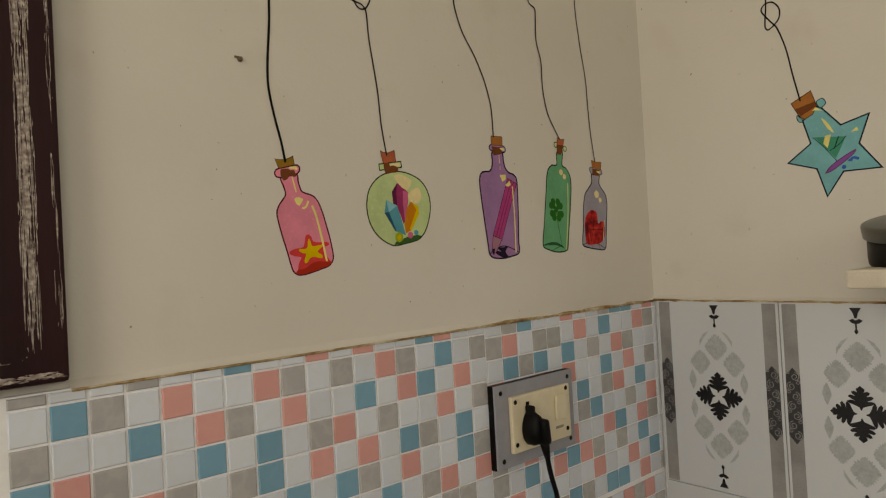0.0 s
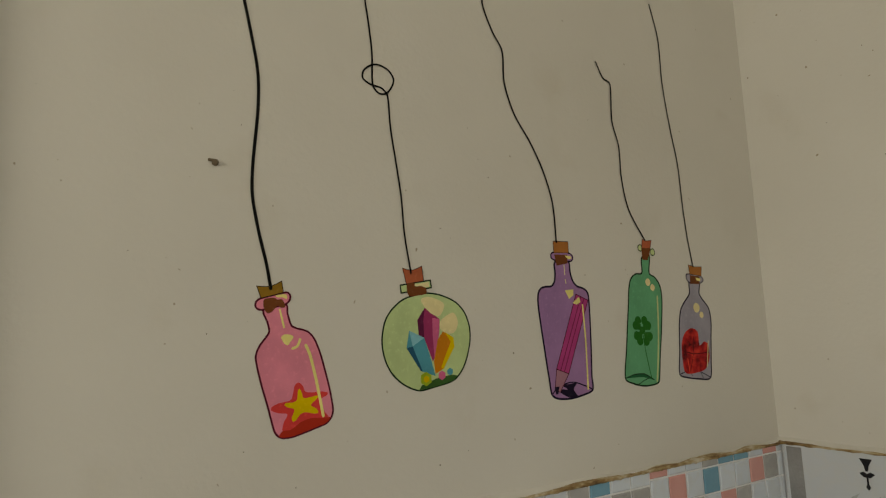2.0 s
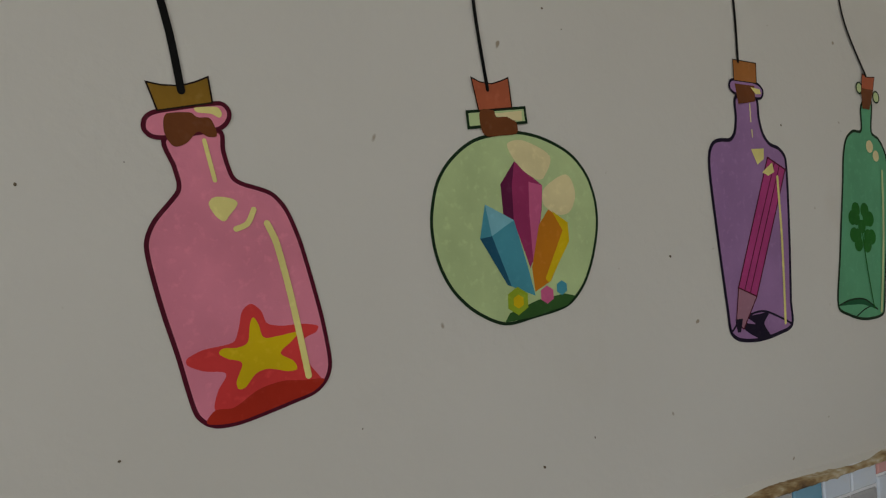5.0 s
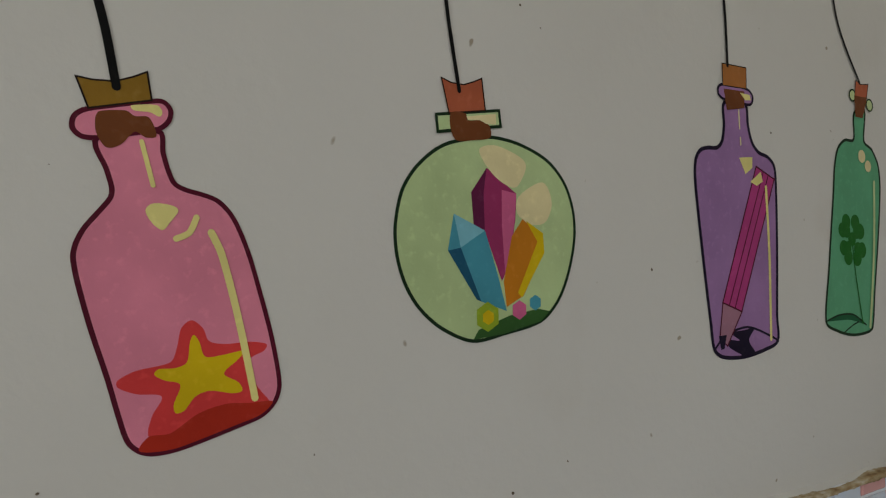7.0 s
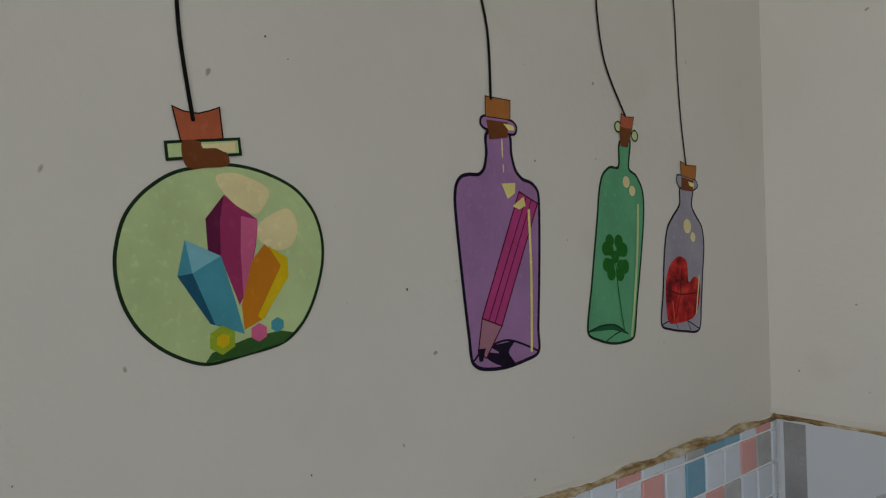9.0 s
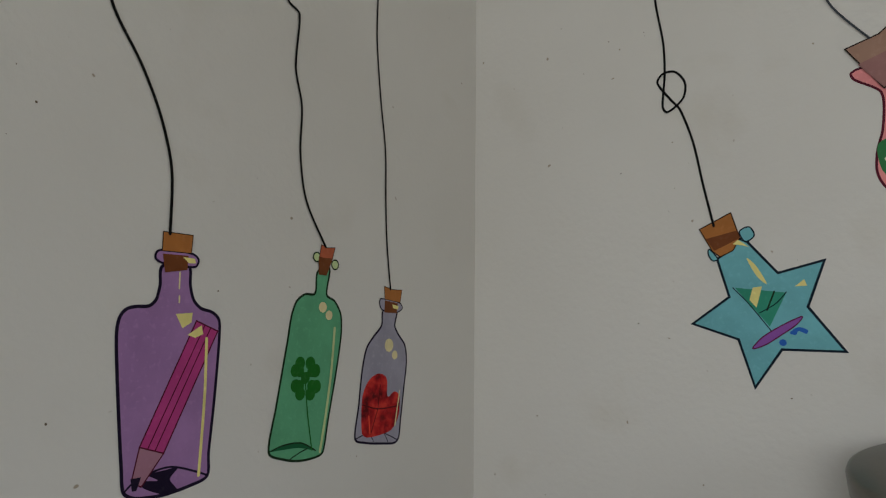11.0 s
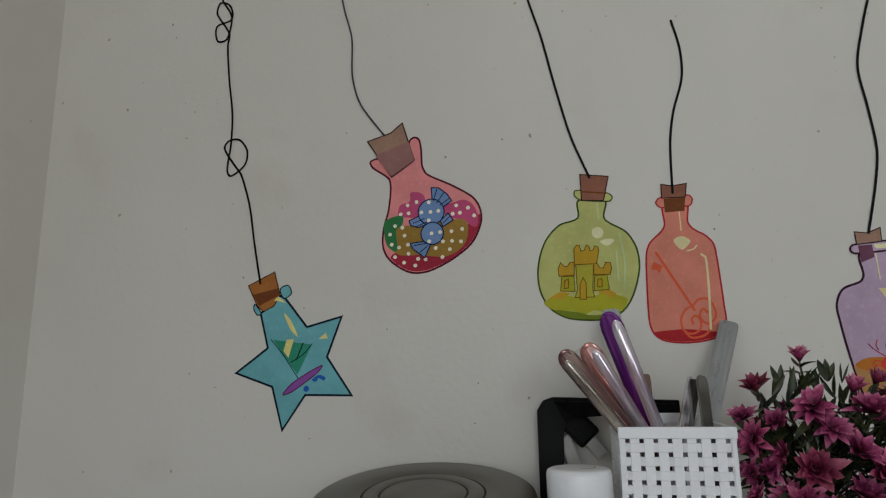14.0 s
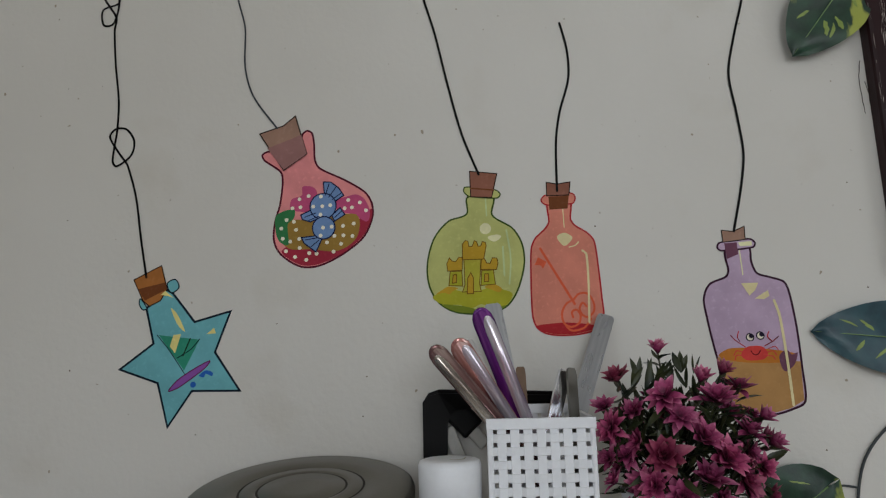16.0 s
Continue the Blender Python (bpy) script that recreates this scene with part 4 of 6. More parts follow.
st.fill("crab_body", "crab_red", [(-3.7, -114.3), (2.2, -107.7), (15.5, -107.6), (20.4, -114), (15.7, -119.6), (0.4, -119.7)], True)
st.line("crab_mouth", "heart_dark", 0.9, [(5.4, -111.5), (7.6, -114.7), (11.1, -114.8), (14.1, -111.2)], True)
st.line("crab_leg", "crab_red", 0.9, [(-2.9, -112.3), (-7.4, -111.1), (-10.4, -115.2)], True)
st.line("crab_leg", "crab_red", 0.9, [(-2.8, -115.4), (-7.9, -115.3), (-9.8, -119.4)], True)
st.line("crab_leg", "crab_red", 0.9, [(20, -113), (25.2, -112.1), (27.9, -115.8)], True)
st.line("crab_leg", "crab_red", 0.9, [(19.2, -116.1), (24.2, -116.7), (26.4, -119.9)], True)
st.line("crab_claw", "heart_red", 0.9, [(0.6, -107.7), (-8, -101.2), (-11.6, -96.8)], True)
st.line("crab_claw", "heart_red", 0.9, [(-4, -102.3), (-5.6, -98.6), (-4.1, -93.4)], True)
st.line("crab_claw", "heart_red", 0.9, [(18.1, -107.2), (25.7, -103.3), (31.4, -98.7)], True)
st.line("crab_claw", "heart_red", 0.9, [(25.2, -103.2), (21.6, -98.9), (23.2, -94.3)], True)
st.line("crab_claw", "heart_red", 0.8, [(20.9, -109.9), (27.2, -108), (29.9, -111.2)], True)
st.disc("crab_eye", "dot_white", 5.7, -99, 3.4, edge="ink", width=1, sides=14)
st.disc("crab_pupil", "ink", 6.8, -98, 2.1, sides=10)
st.disc("crab_eye", "dot_white", 15.1, -97.7, 3.4, edge="ink", width=1, sides=14)
st.disc("crab_pupil", "ink", 16.2, -96.7, 2.1, sides=10)
st.fill("shine", "cream_soft", [(2.7, -48.4), (18.4, -48.4), (15, -55.3), (9.3, -60.4)], False)
st.fill("shine", "cream_soft", [(13.7, -63.2), (26.4, -55.7), (27.4, -61.1), (21.9, -64.1)], False)
st.line("shine", "cream_soft", 2.4, [(31, -65.5), (34.5, -79.9), (36.9, -121.8), (37.8, -161)], True)
st.line("shine", "cream_pale", 1.1, [(4.4, -17.4), (5.2, -40.3)], False)
st.fill("collar", "pale_lilac", [(-13.2, -9), (1.8, -7.4), (15.1, -6.3), (19.4, -10.3), (16.8, -14.6), (-12.4, -16.7), (-15.8, -13.3)], True, edge="outline_plum", width=1.7)
st.fill("cork", "grey_cork", [(-10.4, 3.1), (0, 1.5), (11.1, 6.1), (10.8, -6.7), (-10, -8.6)], False, edge="bark", width=0.91)
st.fill("cork_stem", "dark_plum_soft", [(-9.1, -9.7), (2.6, -9.1), (3, -20.6), (-8, -25.1)], False)
st.fill("shine", "cream_pale", [(3.7, -9.1), (16.4, -8.5), (16.5, -12.9), (5.4, -13)], False)
st.line("cord", "black", 2.39, [(37, 262), (32, 238), (21.5, 203), (12, 162), (15.5, 120), (18, 79), (12.5, 46), (1.1, 1.7)], True)


# ---- tiled dado, north wall: mosaic-patterned tiles under a rough mortar edge ----
ROW, WIDE = 0.0316, 0.0317
MOSAIC_ROWS = (
    # where its columns start, their pitch, the visible part of the top row, colours row by row
    (-0.9778, 0.0302, 0.0113, ("gwwgwwbwwpwpwwbpww", "wbgwpwwpgwgwpgwbwg", "gwwbwpgwpwwbwpbwpw", "bpgwwbwbwgpwgwwpwg", "wwwpgwgbwpwpwbgwbw", "pwbwwgwwbwbgwpwwbg", "wgwpwbwgwpwwbwgpwp", "bwpwgwwpwbgwpwwggw", "wgwbwpwgwwbwgwpwbw", "pwwgwbwpgwwpwbwgwp")),
    (-0.4342, WIDE, 0.017, ("wgbww", "gpwgg", "wbgbw", "pwwpw", "wgbwg", "wpwgw", "gwpwb", "gwbwp", "wpwbw", "wgwpg")),
    (-0.2757, WIDE, 0.0113, ("pwwgbbwpw", "wpwbwwpgw", "bwgwpgwww", "pwwbwpwgw", "wbwgpwbww", "wgbwwgwpw", "pwwpbwpgw", "bpgwgwbww", "wwpwwpwbw", "bgwbbwpwg")),
)
LOWER = 1.2872 - 9 * ROW


def bevelled_piece(w, h, d, name):
    """A shallow tile with a bevelled face, of few triangles."""
    bm, b = bmesh.new(), 0.0011
    ring = lambda x0, x1, z0, z1, y: [bm.verts.new(p) for p in ((x0, y, z0), (x1, y, z0), (x1, y, z1), (x0, y, z1))]
    r0, r1, r2 = ring(0, w, 0, h, 0), ring(0, w, 0, h, -d + b), ring(b, w - b, b, h - b, -d)
    for a, c in ((r0, r1), (r1, r2)):
        for i in range(4):
            bm.faces.new((a[i], a[(i + 1) % 4], c[(i + 1) % 4], c[i]))
    bm.faces.new(r2)
    bmesh.ops.recalc_face_normals(bm, faces=bm.faces)
    me = bpy.data.meshes.new(name)
    bm.to_mesh(me)
    bm.free()
    return me


def dado_north():
    root = thing("tile_dado", pose(0, 0, 0), "mosaic-patterned ceramic tiles in white, grey, pink and blue", "wall tiles", kind="structure")
    part("grout_bed", boxed((-2.6, -0.0075, 0.0), (-0.0102, -0.0002, 1.299)), GROUT, root)
    shared, rng = {}, random.Random(5)
    for left, pitch, top, rows in MOSAIC_ROWS:
        for r, row in enumerate(rows):
            hi = 1.2985 if r == 0 else 1.2985 - top - (r - 1) * ROW
            lo = 1.2985 - top - r * ROW
            for c, k in enumerate(row):
                x0 = left + c * pitch
                w = min(pitch, -0.0105 - x0) - 0.0022
                h = hi - lo - 0.0022
                key = (round(w, 4), round(h, 4), k)
                if key not in shared:
                    shared[key] = bevelled_piece(w, h, 0.0016, "mosaic_tile")
                    shared[key].materials.append(MOSAIC[k])
                ob = new("mosaic_tile", shared[key])
                ob.parent = root
                ob.location = (x0 + 0.0011, -0.0075 - rng.uniform(0, 0.0002), lo + 0.0011)
    cells = {(c, r): rng.choice("wwwgpb") for c in range(31) for r in range(12)}
    for k in "wgpb":
        bm = bmesh.new()
        for (c, r), own in cells.items():
            if own == k:
                x0, z1 = -0.9778 + c * WIDE * 0.98, LOWER - 0.0057 - r * ROW
                box(bm, (x0 + 0.0011, -0.0091, z1 - ROW + 0.0011), (min(x0 + WIDE * 0.98, -0.0105) - 0.0011, -0.0076, z1 - 0.0011))
        tagged(part("lower_mosaic", bm, MOSAIC[k], root), kind="stuff")


dado_north()


def ledge(length, m, seed, proud):
    """The top of the tiles: a plaster fillet runs down to it, with a ragged crust of stained mortar on its edge.
    proud says, for a distance from the corner, how far the crust spreads over the ledge (0 to 1)."""
    n = int(length / 0.0015)
    fillet, crust = bmesh.new(), bmesh.new()
    low, high = [], []
    for i in range(n + 1):
        x = -length * i / n
        k = proud(-x)
        big = noise.noise((x * 21 + seed, 0.3, 0.0))
        small = noise.noise((x * 75, seed, 0.0))
        fine = noise.noise((x * 260, seed + 3.1, 0.0))
        d = 0.0101 + 0.0007 * small
        rise = 0.0035 + 0.004 * (1 - k) + 0.0012 * big
        edge = 0.0008 + 0.0016 * k * max(0.0, 0.4 + big + 0.5 * small)
        slope = lambda y: edge + (rise - edge) * (1 - y / d) ** 1.5
        low.append([fillet.verts.new((x, -y, 1.2975 + slope(y))) for y in (0.00005, 0.25 * d, 0.5 * d, 0.75 * d, d)])
        w = min(0.92 * d, 0.0009 + 0.0078 * k * max(0.12, 0.66 + 0.8 * big + 0.2 * small + 0.1 * fine))
        lip = 0.0004 * (1 + 0.5 * fine) + 0.0004 * k
        ring = [(d - w, 0.00005), (d - 0.7 * w, lip * 0.8), (d - 0.3 * w, lip), (d + 0.0003, lip * 0.5)]
        pts = [(x, -y, 1.2975 + slope(min(y, d)) + z) for y, z in ring]
        drip = 0.0014 + 0.0022 * k * max(0.0, small + 0.5 * fine)
        pts += [(x, -d - 0.0008, 1.2975 - 0.3 * drip), (x, -d + 0.0002, 1.2975 - drip)]
        high.append([crust.verts.new(p) for p in pts])
    for bm, rows in ((fillet, low), (crust, high)):
        for a, b in zip(rows, rows[1:]):
            for j in range(len(a) - 1):
                bm.faces.new((a[j], b[j], b[j + 1], a[j + 1]))
    for bm, material, label in ((fillet, PLASTER, "cream plaster fillet above the wall tiles"), (crust, MORTAR, "rough stained mortar edge along the tile top")):
        ob = part("trim", bm, material, smooth=material is PLASTER)
        ob.matrix_world = m
        tagged(ob, label, "mortar edge", kind="structure")


# Beyond 0.52 m the thin stained crust also draws the ledge's shadow line.
ledge(0.93, pose(0, 0, 0), 2, lambda u: max(0.0, min(1.0, (0.52 - u) / 0.22)))
ledge(1.3, Matrix(((0, 1, 0, 0), (1, 0, 0, 0), (0, 0, 1, 0), (0, 0, 0, 1))), 6, lambda u: 0.32)

PRINT_LACE = mottled("dark_grey_lace_print", (56, 56, 60), 0.3, amount=0.3, scale=300)

# ---- tiled dado, east wall: white tiles with a black and grey print ----


def east(across, up, out):
    """A place on the east wall: metres from the corner, height, distance from the wall."""
    return Vector((-out, -across, up))


def printed(parent, name, loops, material, z):
    bm = bmesh.new()
    for loop in loops:
        bm.faces.new([bm.verts.new(east(u, v, z)) for u, v in loop]).normal_update()
    bmesh.ops.triangulate(bm, faces=bm.faces)
    for f in bm.faces:
        f.normal_update()
        if f.normal.x > 0:
            f.normal_flip()
    me = bpy.data.meshes.new(name)
    bm.to_mesh(me)
    bm.free()
    me.materials.append(material)
    ob = new(name, me)
    ob.parent = parent
    return ob


def acanthus(cx, cz, turn, size):
    """A lobed leaf that points away from the centre."""
    pts = []
    half = ((0.14, 0.012), (0.24, 0.04), (0.29, 0.12), (0.36, 0.25), (0.43, 0.31), (0.48, 0.24), (0.47, 0.13), (0.52, 0.22), (0.6, 0.29), (0.66, 0.24), (0.63, 0.12), (0.69, 0.18), (0.77, 0.21), (0.81, 0.15), (0.77, 0.07), (0.84, 0.1), (0.9, 0.09), (0.93, 0.05), (1.0, 0.0))
    for a, b in half:
        pts.append((a, b * 1.4))
    for a, b in reversed(half):
        pts.append((a, -b * 1.4))
    c, s = math.cos(turn), math.sin(turn)
    return [(cx + size * (a * c - b * s), cz + size * (a * s + b * c)) for a, b in pts]


def brushed_diamond(cx, cz, r, squeeze=1.0, n=76):
    """A soft-cornered diamond whose slanting sides are ragged like a dry brush."""
    out = []
    for k in range(n):
        t = 2 * math.pi * k / n
        g = r * (1 + (0.1 if k % 2 else -0.1) * abs(math.sin(2 * t)) * (1 + 1.6 * noise.noise((cx * 90, cz * 90, k * 0.7))))
        out.append((cx + g * squeeze * math.copysign(abs(math.cos(t)) ** 1.6, math.cos(t)), cz + g * math.copysign(abs(math.sin(t)) ** 1.6, math.sin(t))))
    return out


def scroll(cx, cz, r, way, turns=1.5, width=0.0011):
    """A flat spiral ribbon."""
    n, ribbon = 22, []
    at = lambda k, d: ((r * (1 - 0.8 * k / n) + d) * math.cos(way * turns * 2 * math.pi * k / n + math.pi / 2), (r * (1 - 0.8 * k / n) + d) * math.sin(way * turns * 2 * math.pi * k / n + math.pi / 2))
    for k in range(n):
        ribbon.append([(cx + a, cz + b) for a, b in (at(k, 0), at(k + 1, 0), at(k + 1, width), at(k, width))])
    return ribbon


def finial(cx, cz, way):
    f = lambda pts: [(cx + a, cz + way * b) for a, b in pts]
    return [f(((-0.0075, 0.0), (0.0075, 0.0), (0.003, -0.008), (0.0015, -0.015), (-0.0015, -0.015), (-0.003, -0.008))),
            f(((-0.009, -0.018), (-0.004, -0.0155), (0, -0.018), (0.004, -0.0155), (0.009, -0.018), (0.004, -0.0225), (0.0012, -0.0225), (0.001, -0.03), (0.0028, -0.034), (0, -0.038), (-0.0028, -0.034), (-0.001, -0.03), (-0.0012, -0.0225), (-0.004, -0.0225)))]


def dado_east():
    root = thing("tile_dado", pose(0, 0, 0), "white ceramic tiles with black leaf print and grey bands", "wall tiles", kind="structure")
    part("grout_bed", boxed((-0.006, -1.9, 0.0), (-0.0002, -0.0002, 1.299)), GROUT, root)
    w, h = 0.2075, 0.317
    for i in range(7):
        for j in range(2):
            u0, z0 = 0.0112 if i == 0 else 0.0115 + i * w, 1.2985 - (j + 1) * h
            u1 = 0.0115 + (i + 1) * w - 0.0012
            tile = part("wall_tile", boxed((-0.0102, -u1, z0 + 0.0012), (-0.0061, -u0, z0 + h), 0.0008), WHITE_TILE, root)
            if i > 2 or j:
                continue
            e, cx, cz = 0.0104, 0.0115 + (i + 0.5) * w, z0 + h / 2
            for a in (u0 + 0.0042, u1 - 0.0246):
                printed(tile, "grey_band", [[(a, z0 + 0.003), (a + 0.0205, z0 + 0.003), (a + 0.0205, z0 + h - 0.004), (a, z0 + h - 0.004)]], PRINT_BAND, e)
                lower, upper, mid = cz - 0.058, cz + 0.058, a + 0.0102
                panel = [(a, lower + 0.012), (a + 0.005, lower + 0.007), (mid, lower), (a + 0.0155, lower + 0.007), (a + 0.0205, lower + 0.012), (a + 0.0205, upper - 0.012), (a + 0.0155, upper - 0.006), (mid, upper), (a + 0.005, upper - 0.006), (a, upper - 0.012)]
                printed(tile, "lace_panel", [panel], PRINT_LACE, e + 0.0002)
                curls = []
                for k in range(7):
                    zz, way = cz - 0.0444 + k * 0.0148, 1 if k % 2 else -1
                    curls += scroll(mid - way * 0.003, zz, 0.0061, way) + scroll(mid + way * 0.0066, zz + 0.0066, 0.0029, -way, 1.2, 0.0009)
                printed(tile, "scroll_print", curls, PRINT_BAND, e + 0.0004)
            for k in range(4):
                printed(tile, "leaf_print", [acanthus(cx, cz, k * math.pi / 2, 0.0405)], PRINT_BLACK, e + 0.0002 + 0.00005 * k)
            printed(tile, "finial_print", finial(cx, z0 + h - 0.008, 1) + finial(cx, z0 + 0.0085, -1), PRINT_BLACK, e + 0.0002)
            petals = [brushed_diamond(cx, cz + s * 0.081, 0.0215, 0.9) for s in (-1, 1)]
            petals += [brushed_diamond(cx + a * 0.0285, cz + s * 0.0545, 0.0205, 0.85) for a in (-1, 1) for s in (-1, 1)]
            petals += [brushed_diamond(cx + a * 0.0435, cz + s * 0.0245, 0.0165, 0.38) for a in (-1, 1) for s in (-1, 1)]
            arcs = [[(cx + a * 0.021, cz + s * 0.102), (cx + a * 0.011, cz + s * 0.108), (cx + a * 0.016, cz + s * 0.101), (cx + a * 0.024, cz + s * 0.09), (cx + a * 0.028, cz + s * 0.082), (cx + a * 0.0275, cz + s * 0.092)] for a in (-1, 1) for s in (-1, 1)]
            printed(tile, "arc_print", arcs, PRINT_GREY, e + 0.0002)
            printed(tile, "petal_print", petals, PRINT_GREY, e)


dado_east()


# ---- socket, plug and cable on the tiles ----
def socket():
    root = thing("power_socket", pose(-0.3525, -0.0093, 1.1605), "cream socket and switch on a grey board with black box", "power socket")
    part("back_box", boxed((-0.0835, -0.008, -0.0568), (0.0815, 0.001, 0.0565), 0.001), BLACK_PLASTIC, root)
    part("board", boxed((-0.0825, -0.0112, -0.0565), (0.0825, -0.0081, 0.0565), 0.001), GREY_SHEET, root)
    part("face_plate", boxed((-0.0575, -0.0185, -0.0385), (0.066, -0.0113, 0.0385), 0.0025), CREAM_PLASTIC, root)
    part("switch_rocker", boxed((0.030, -0.0225, -0.008), (0.055, -0.0186, 0.027), 0.0015, pose(0, 0, 0, 3, 0, 0)), CREAM_PLASTIC, root, "cream rocker switch")
    part("label_mark", boxed((0.031, -0.0189, -0.022), (0.048, -0.0186, -0.0185)), mottled("grey_label", (150, 142, 122), 0.5), root, "small grey printed bar")
    for x, z, y in ((-0.0705, 0.0455, -0.0112), (0.0715, 0.0465, -0.0112), (-0.0705, -0.046, -0.0112), (0.072, -0.045, -0.0112), (-0.0505, 0.031, -0.0185), (0.0575, 0.033, -0.0185), (-0.0505, -0.027, -0.0185), (0.0575, -0.026, -0.0185)):
        s = part("screw", lathe([(0, 0.0016), (0.002, 0.0014), (0.0034, 0.0)], 12), STEEL_DARK, root, "dark screw head", True)
        s.matrix_local = pose(x, y, z, 90, 0, 0)
    part("pin_hole", boxed((-0.030, -0.0189, 0.020), (-0.023, -0.0186, 0.028), 0.0001), BLACK_PLASTIC, root)


socket()


def plug():
    root = thing("power_plug", pose(-0.381, -0.028, 1.148) @ Matrix.Diagonal((0.66, 0.95, 0.94, 1)), "black three-pin plug with cable in the socket", "plug")
    bm = lathe([(0, 0.027), (0.011, 0.0265), (0.017, 0.023), (0.0205, 0.013), (0.021, 0.003), (0.019, 0.0), (0, 0.0)], 32)
    for v in bm.verts:
        v.co.y *= 1.3 if v.co.y > 0 else 1.1
        v.co.x *= 0.95 - 6.0 * max(0.0, v.co.y)
    body = part("plug_body", bm, BLACK_PLASTIC, root, smooth=True)
    body.matrix_local = pose(0, 0, 0.004, 90, 0, 0)
    part("grip", boxed((-0.0075, -0.036, -0.016), (0.0105, -0.010, 0.021), 0.0055, pose(0.004, 0, 0, 0, -8, 0)), BLACK_PLASTIC, root, smooth=True)
    part("nose", boxed((-0.009, -0.018, 0.018), (-0.001, -0.002, 0.040), 0.003), BLACK_PLASTIC, root, smooth=True)
    part("cable_sleeve", tube([(0.009, -0.024, -0.012), (0.013, -0.024, -0.024), (0.0165, -0.024, -0.036)], 0.0085, 12, 0.6), BLACK_PLASTIC, root, smooth=True)
    pts = [(0.0155, -0.024, -0.032), (0.022, -0.024, -0.056), (0.03, -0.024, -0.075), (0.042, -0.023, -0.1), (0.056, -0.018, -0.15), (0.058, -0.012, -0.3)]
    part("cable", tube([Vector(p) for p in spline3(pts)], 0.0042, 10), BLACK_PLASTIC, root, smooth=True)


def spline3(pts, steps=6):
    """A smooth line in space through a few points."""
    out = []
    pts = [Vector(p) for p in pts]
    for i in range(len(pts) - 1):
        b, c = pts[i], pts[i + 1]
        t1 = (c - pts[max(i - 1, 0)]) / 2
        t2 = (pts[min(i + 2, len(pts) - 1)] - b) / 2
        for k in range(steps):
            t = k / steps
            out.append((2 * t**3 - 3 * t**2 + 1) * b + (t**3 - 2 * t**2 + t) * t1 + (-2 * t**3 + 3 * t**2) * c + (t**3 - t**2) * t2)
    return out + [pts[-1]]


plug()

# ---- marks on the plaster ----
MARK = mottled("brown_fleck", (104, 90, 72), 0.8)


SPOTS_NORTH = [(-0.541, 1.568), (-0.529, 1.559), (-0.519, 1.35), (-0.457, 1.441), (-0.347, 1.524), (-0.552, 1.341), (-0.478, 1.626), (-0.765, 1.471), (-0.736, 1.376), (-0.693, 1.342)]
SPOTS_EAST = [(0.167, 1.806), (0.15, 1.888), (0.191, 1.508), (0.714, 1.633), (0.761, 1.602), (0.954, 1.666), (0.96, 1.565), (0.905, 1.42), (0.322, 1.444), (0.489, 1.495), (0.4, 1.548), (0.177, 1.661), (0.485, 1.458)]


def flecks():
    bm, rng = bmesh.new(), random.Random(11)
    faint = [(True, rng.uniform(-0.9, -0.02), rng.uniform(1.33, 1.95), rng.uniform(0.0002, 0.0004)) for _ in range(24)]
    faint += [(False, rng.uniform(0.03, 0.95), rng.uniform(1.4, 1.95), rng.uniform(0.0002, 0.0004)) for _ in range(24)]
    clear = [(True, u, z, rng.uniform(0.0004, 0.0008)) for u, z in SPOTS_NORTH] + [(False, u, z, rng.uniform(0.0005, 0.0009)) for u, z in SPOTS_EAST]
    for north, u, z, size in faint + clear:
        g = bmesh.ops.create_icosphere(bm, subdivisions=1, radius=size)["verts"]
        a, b = rng.uniform(0.7, 1.7), rng.uniform(0.7, 1.4)
        s = (a, 0.3, b) if north else (0.3, a, b)
        at = (u, -0.0002, z) if north else (-0.0002, -u, z)
        turn = Euler((0, rng.uniform(-0.8, 0.8), 0) if north else (rng.uniform(-0.8, 0.8), 0, 0)).to_matrix().to_4x4()
        bmesh.ops.transform(bm, matrix=Matrix.Translation(at) @ turn @ Matrix.Diagonal((*s, 1)), verts=g)
    tagged(part("wall_flecks", bm, MARK), "tiny brown flecks of dirt on the wall", "dirt", kind="stuff")


flecks()
CRACKS = [((0.982, 1.789), (0.979, 1.773), (0.979, 1.753), (0.98, 1.734)), ((0.984, 1.767), (0.986, 1.753), (0.986, 1.738), (0.987, 1.726))]
cracks = bmesh.new()
for line in CRACKS:
    path = [(-0.0003, -u + 0.0012 * noise.noise((z * 160, u, 0.0)), z) for u, z in spline(line, False)]
    for (xa, ya, za), (xb, yb, zb) in zip(path, path[1:]):
        k = 0.0004 + 0.0003 * noise.noise((za * 90, 1.0, 0.0))
        cracks.faces.new([cracks.verts.new(p) for p in ((xa, ya - k, za), (xa, ya + k, za), (xb, yb + k, zb), (xb, yb - k, zb))])
tagged(part("plaster_crack", cracks, mottled("dark_crack", (58, 48, 44), 0.9)), "dark jagged cracks in plaster beside the window frame", "crack", kind="structure")
chip = thing("wall_nail", pose(-0.759, 0, 1.612), "small dark nail stub sticking out of the wall", "nail")
part("nail_head", lathe([(0, 0.004), (0.0022, 0.0035), (0.003, 0.0)], 10), MARK, chip).matrix_local = pose(0, 0, 0, 90, 0, 0)
part("nail_crumb", boxed((-0.006, -0.0015, 0.0005), (-0.001, 0.0, 0.003), 0.0006), MARK, chip)

# ---- shelf against the east wall, and what stands on it ----
SHELF = 1.353
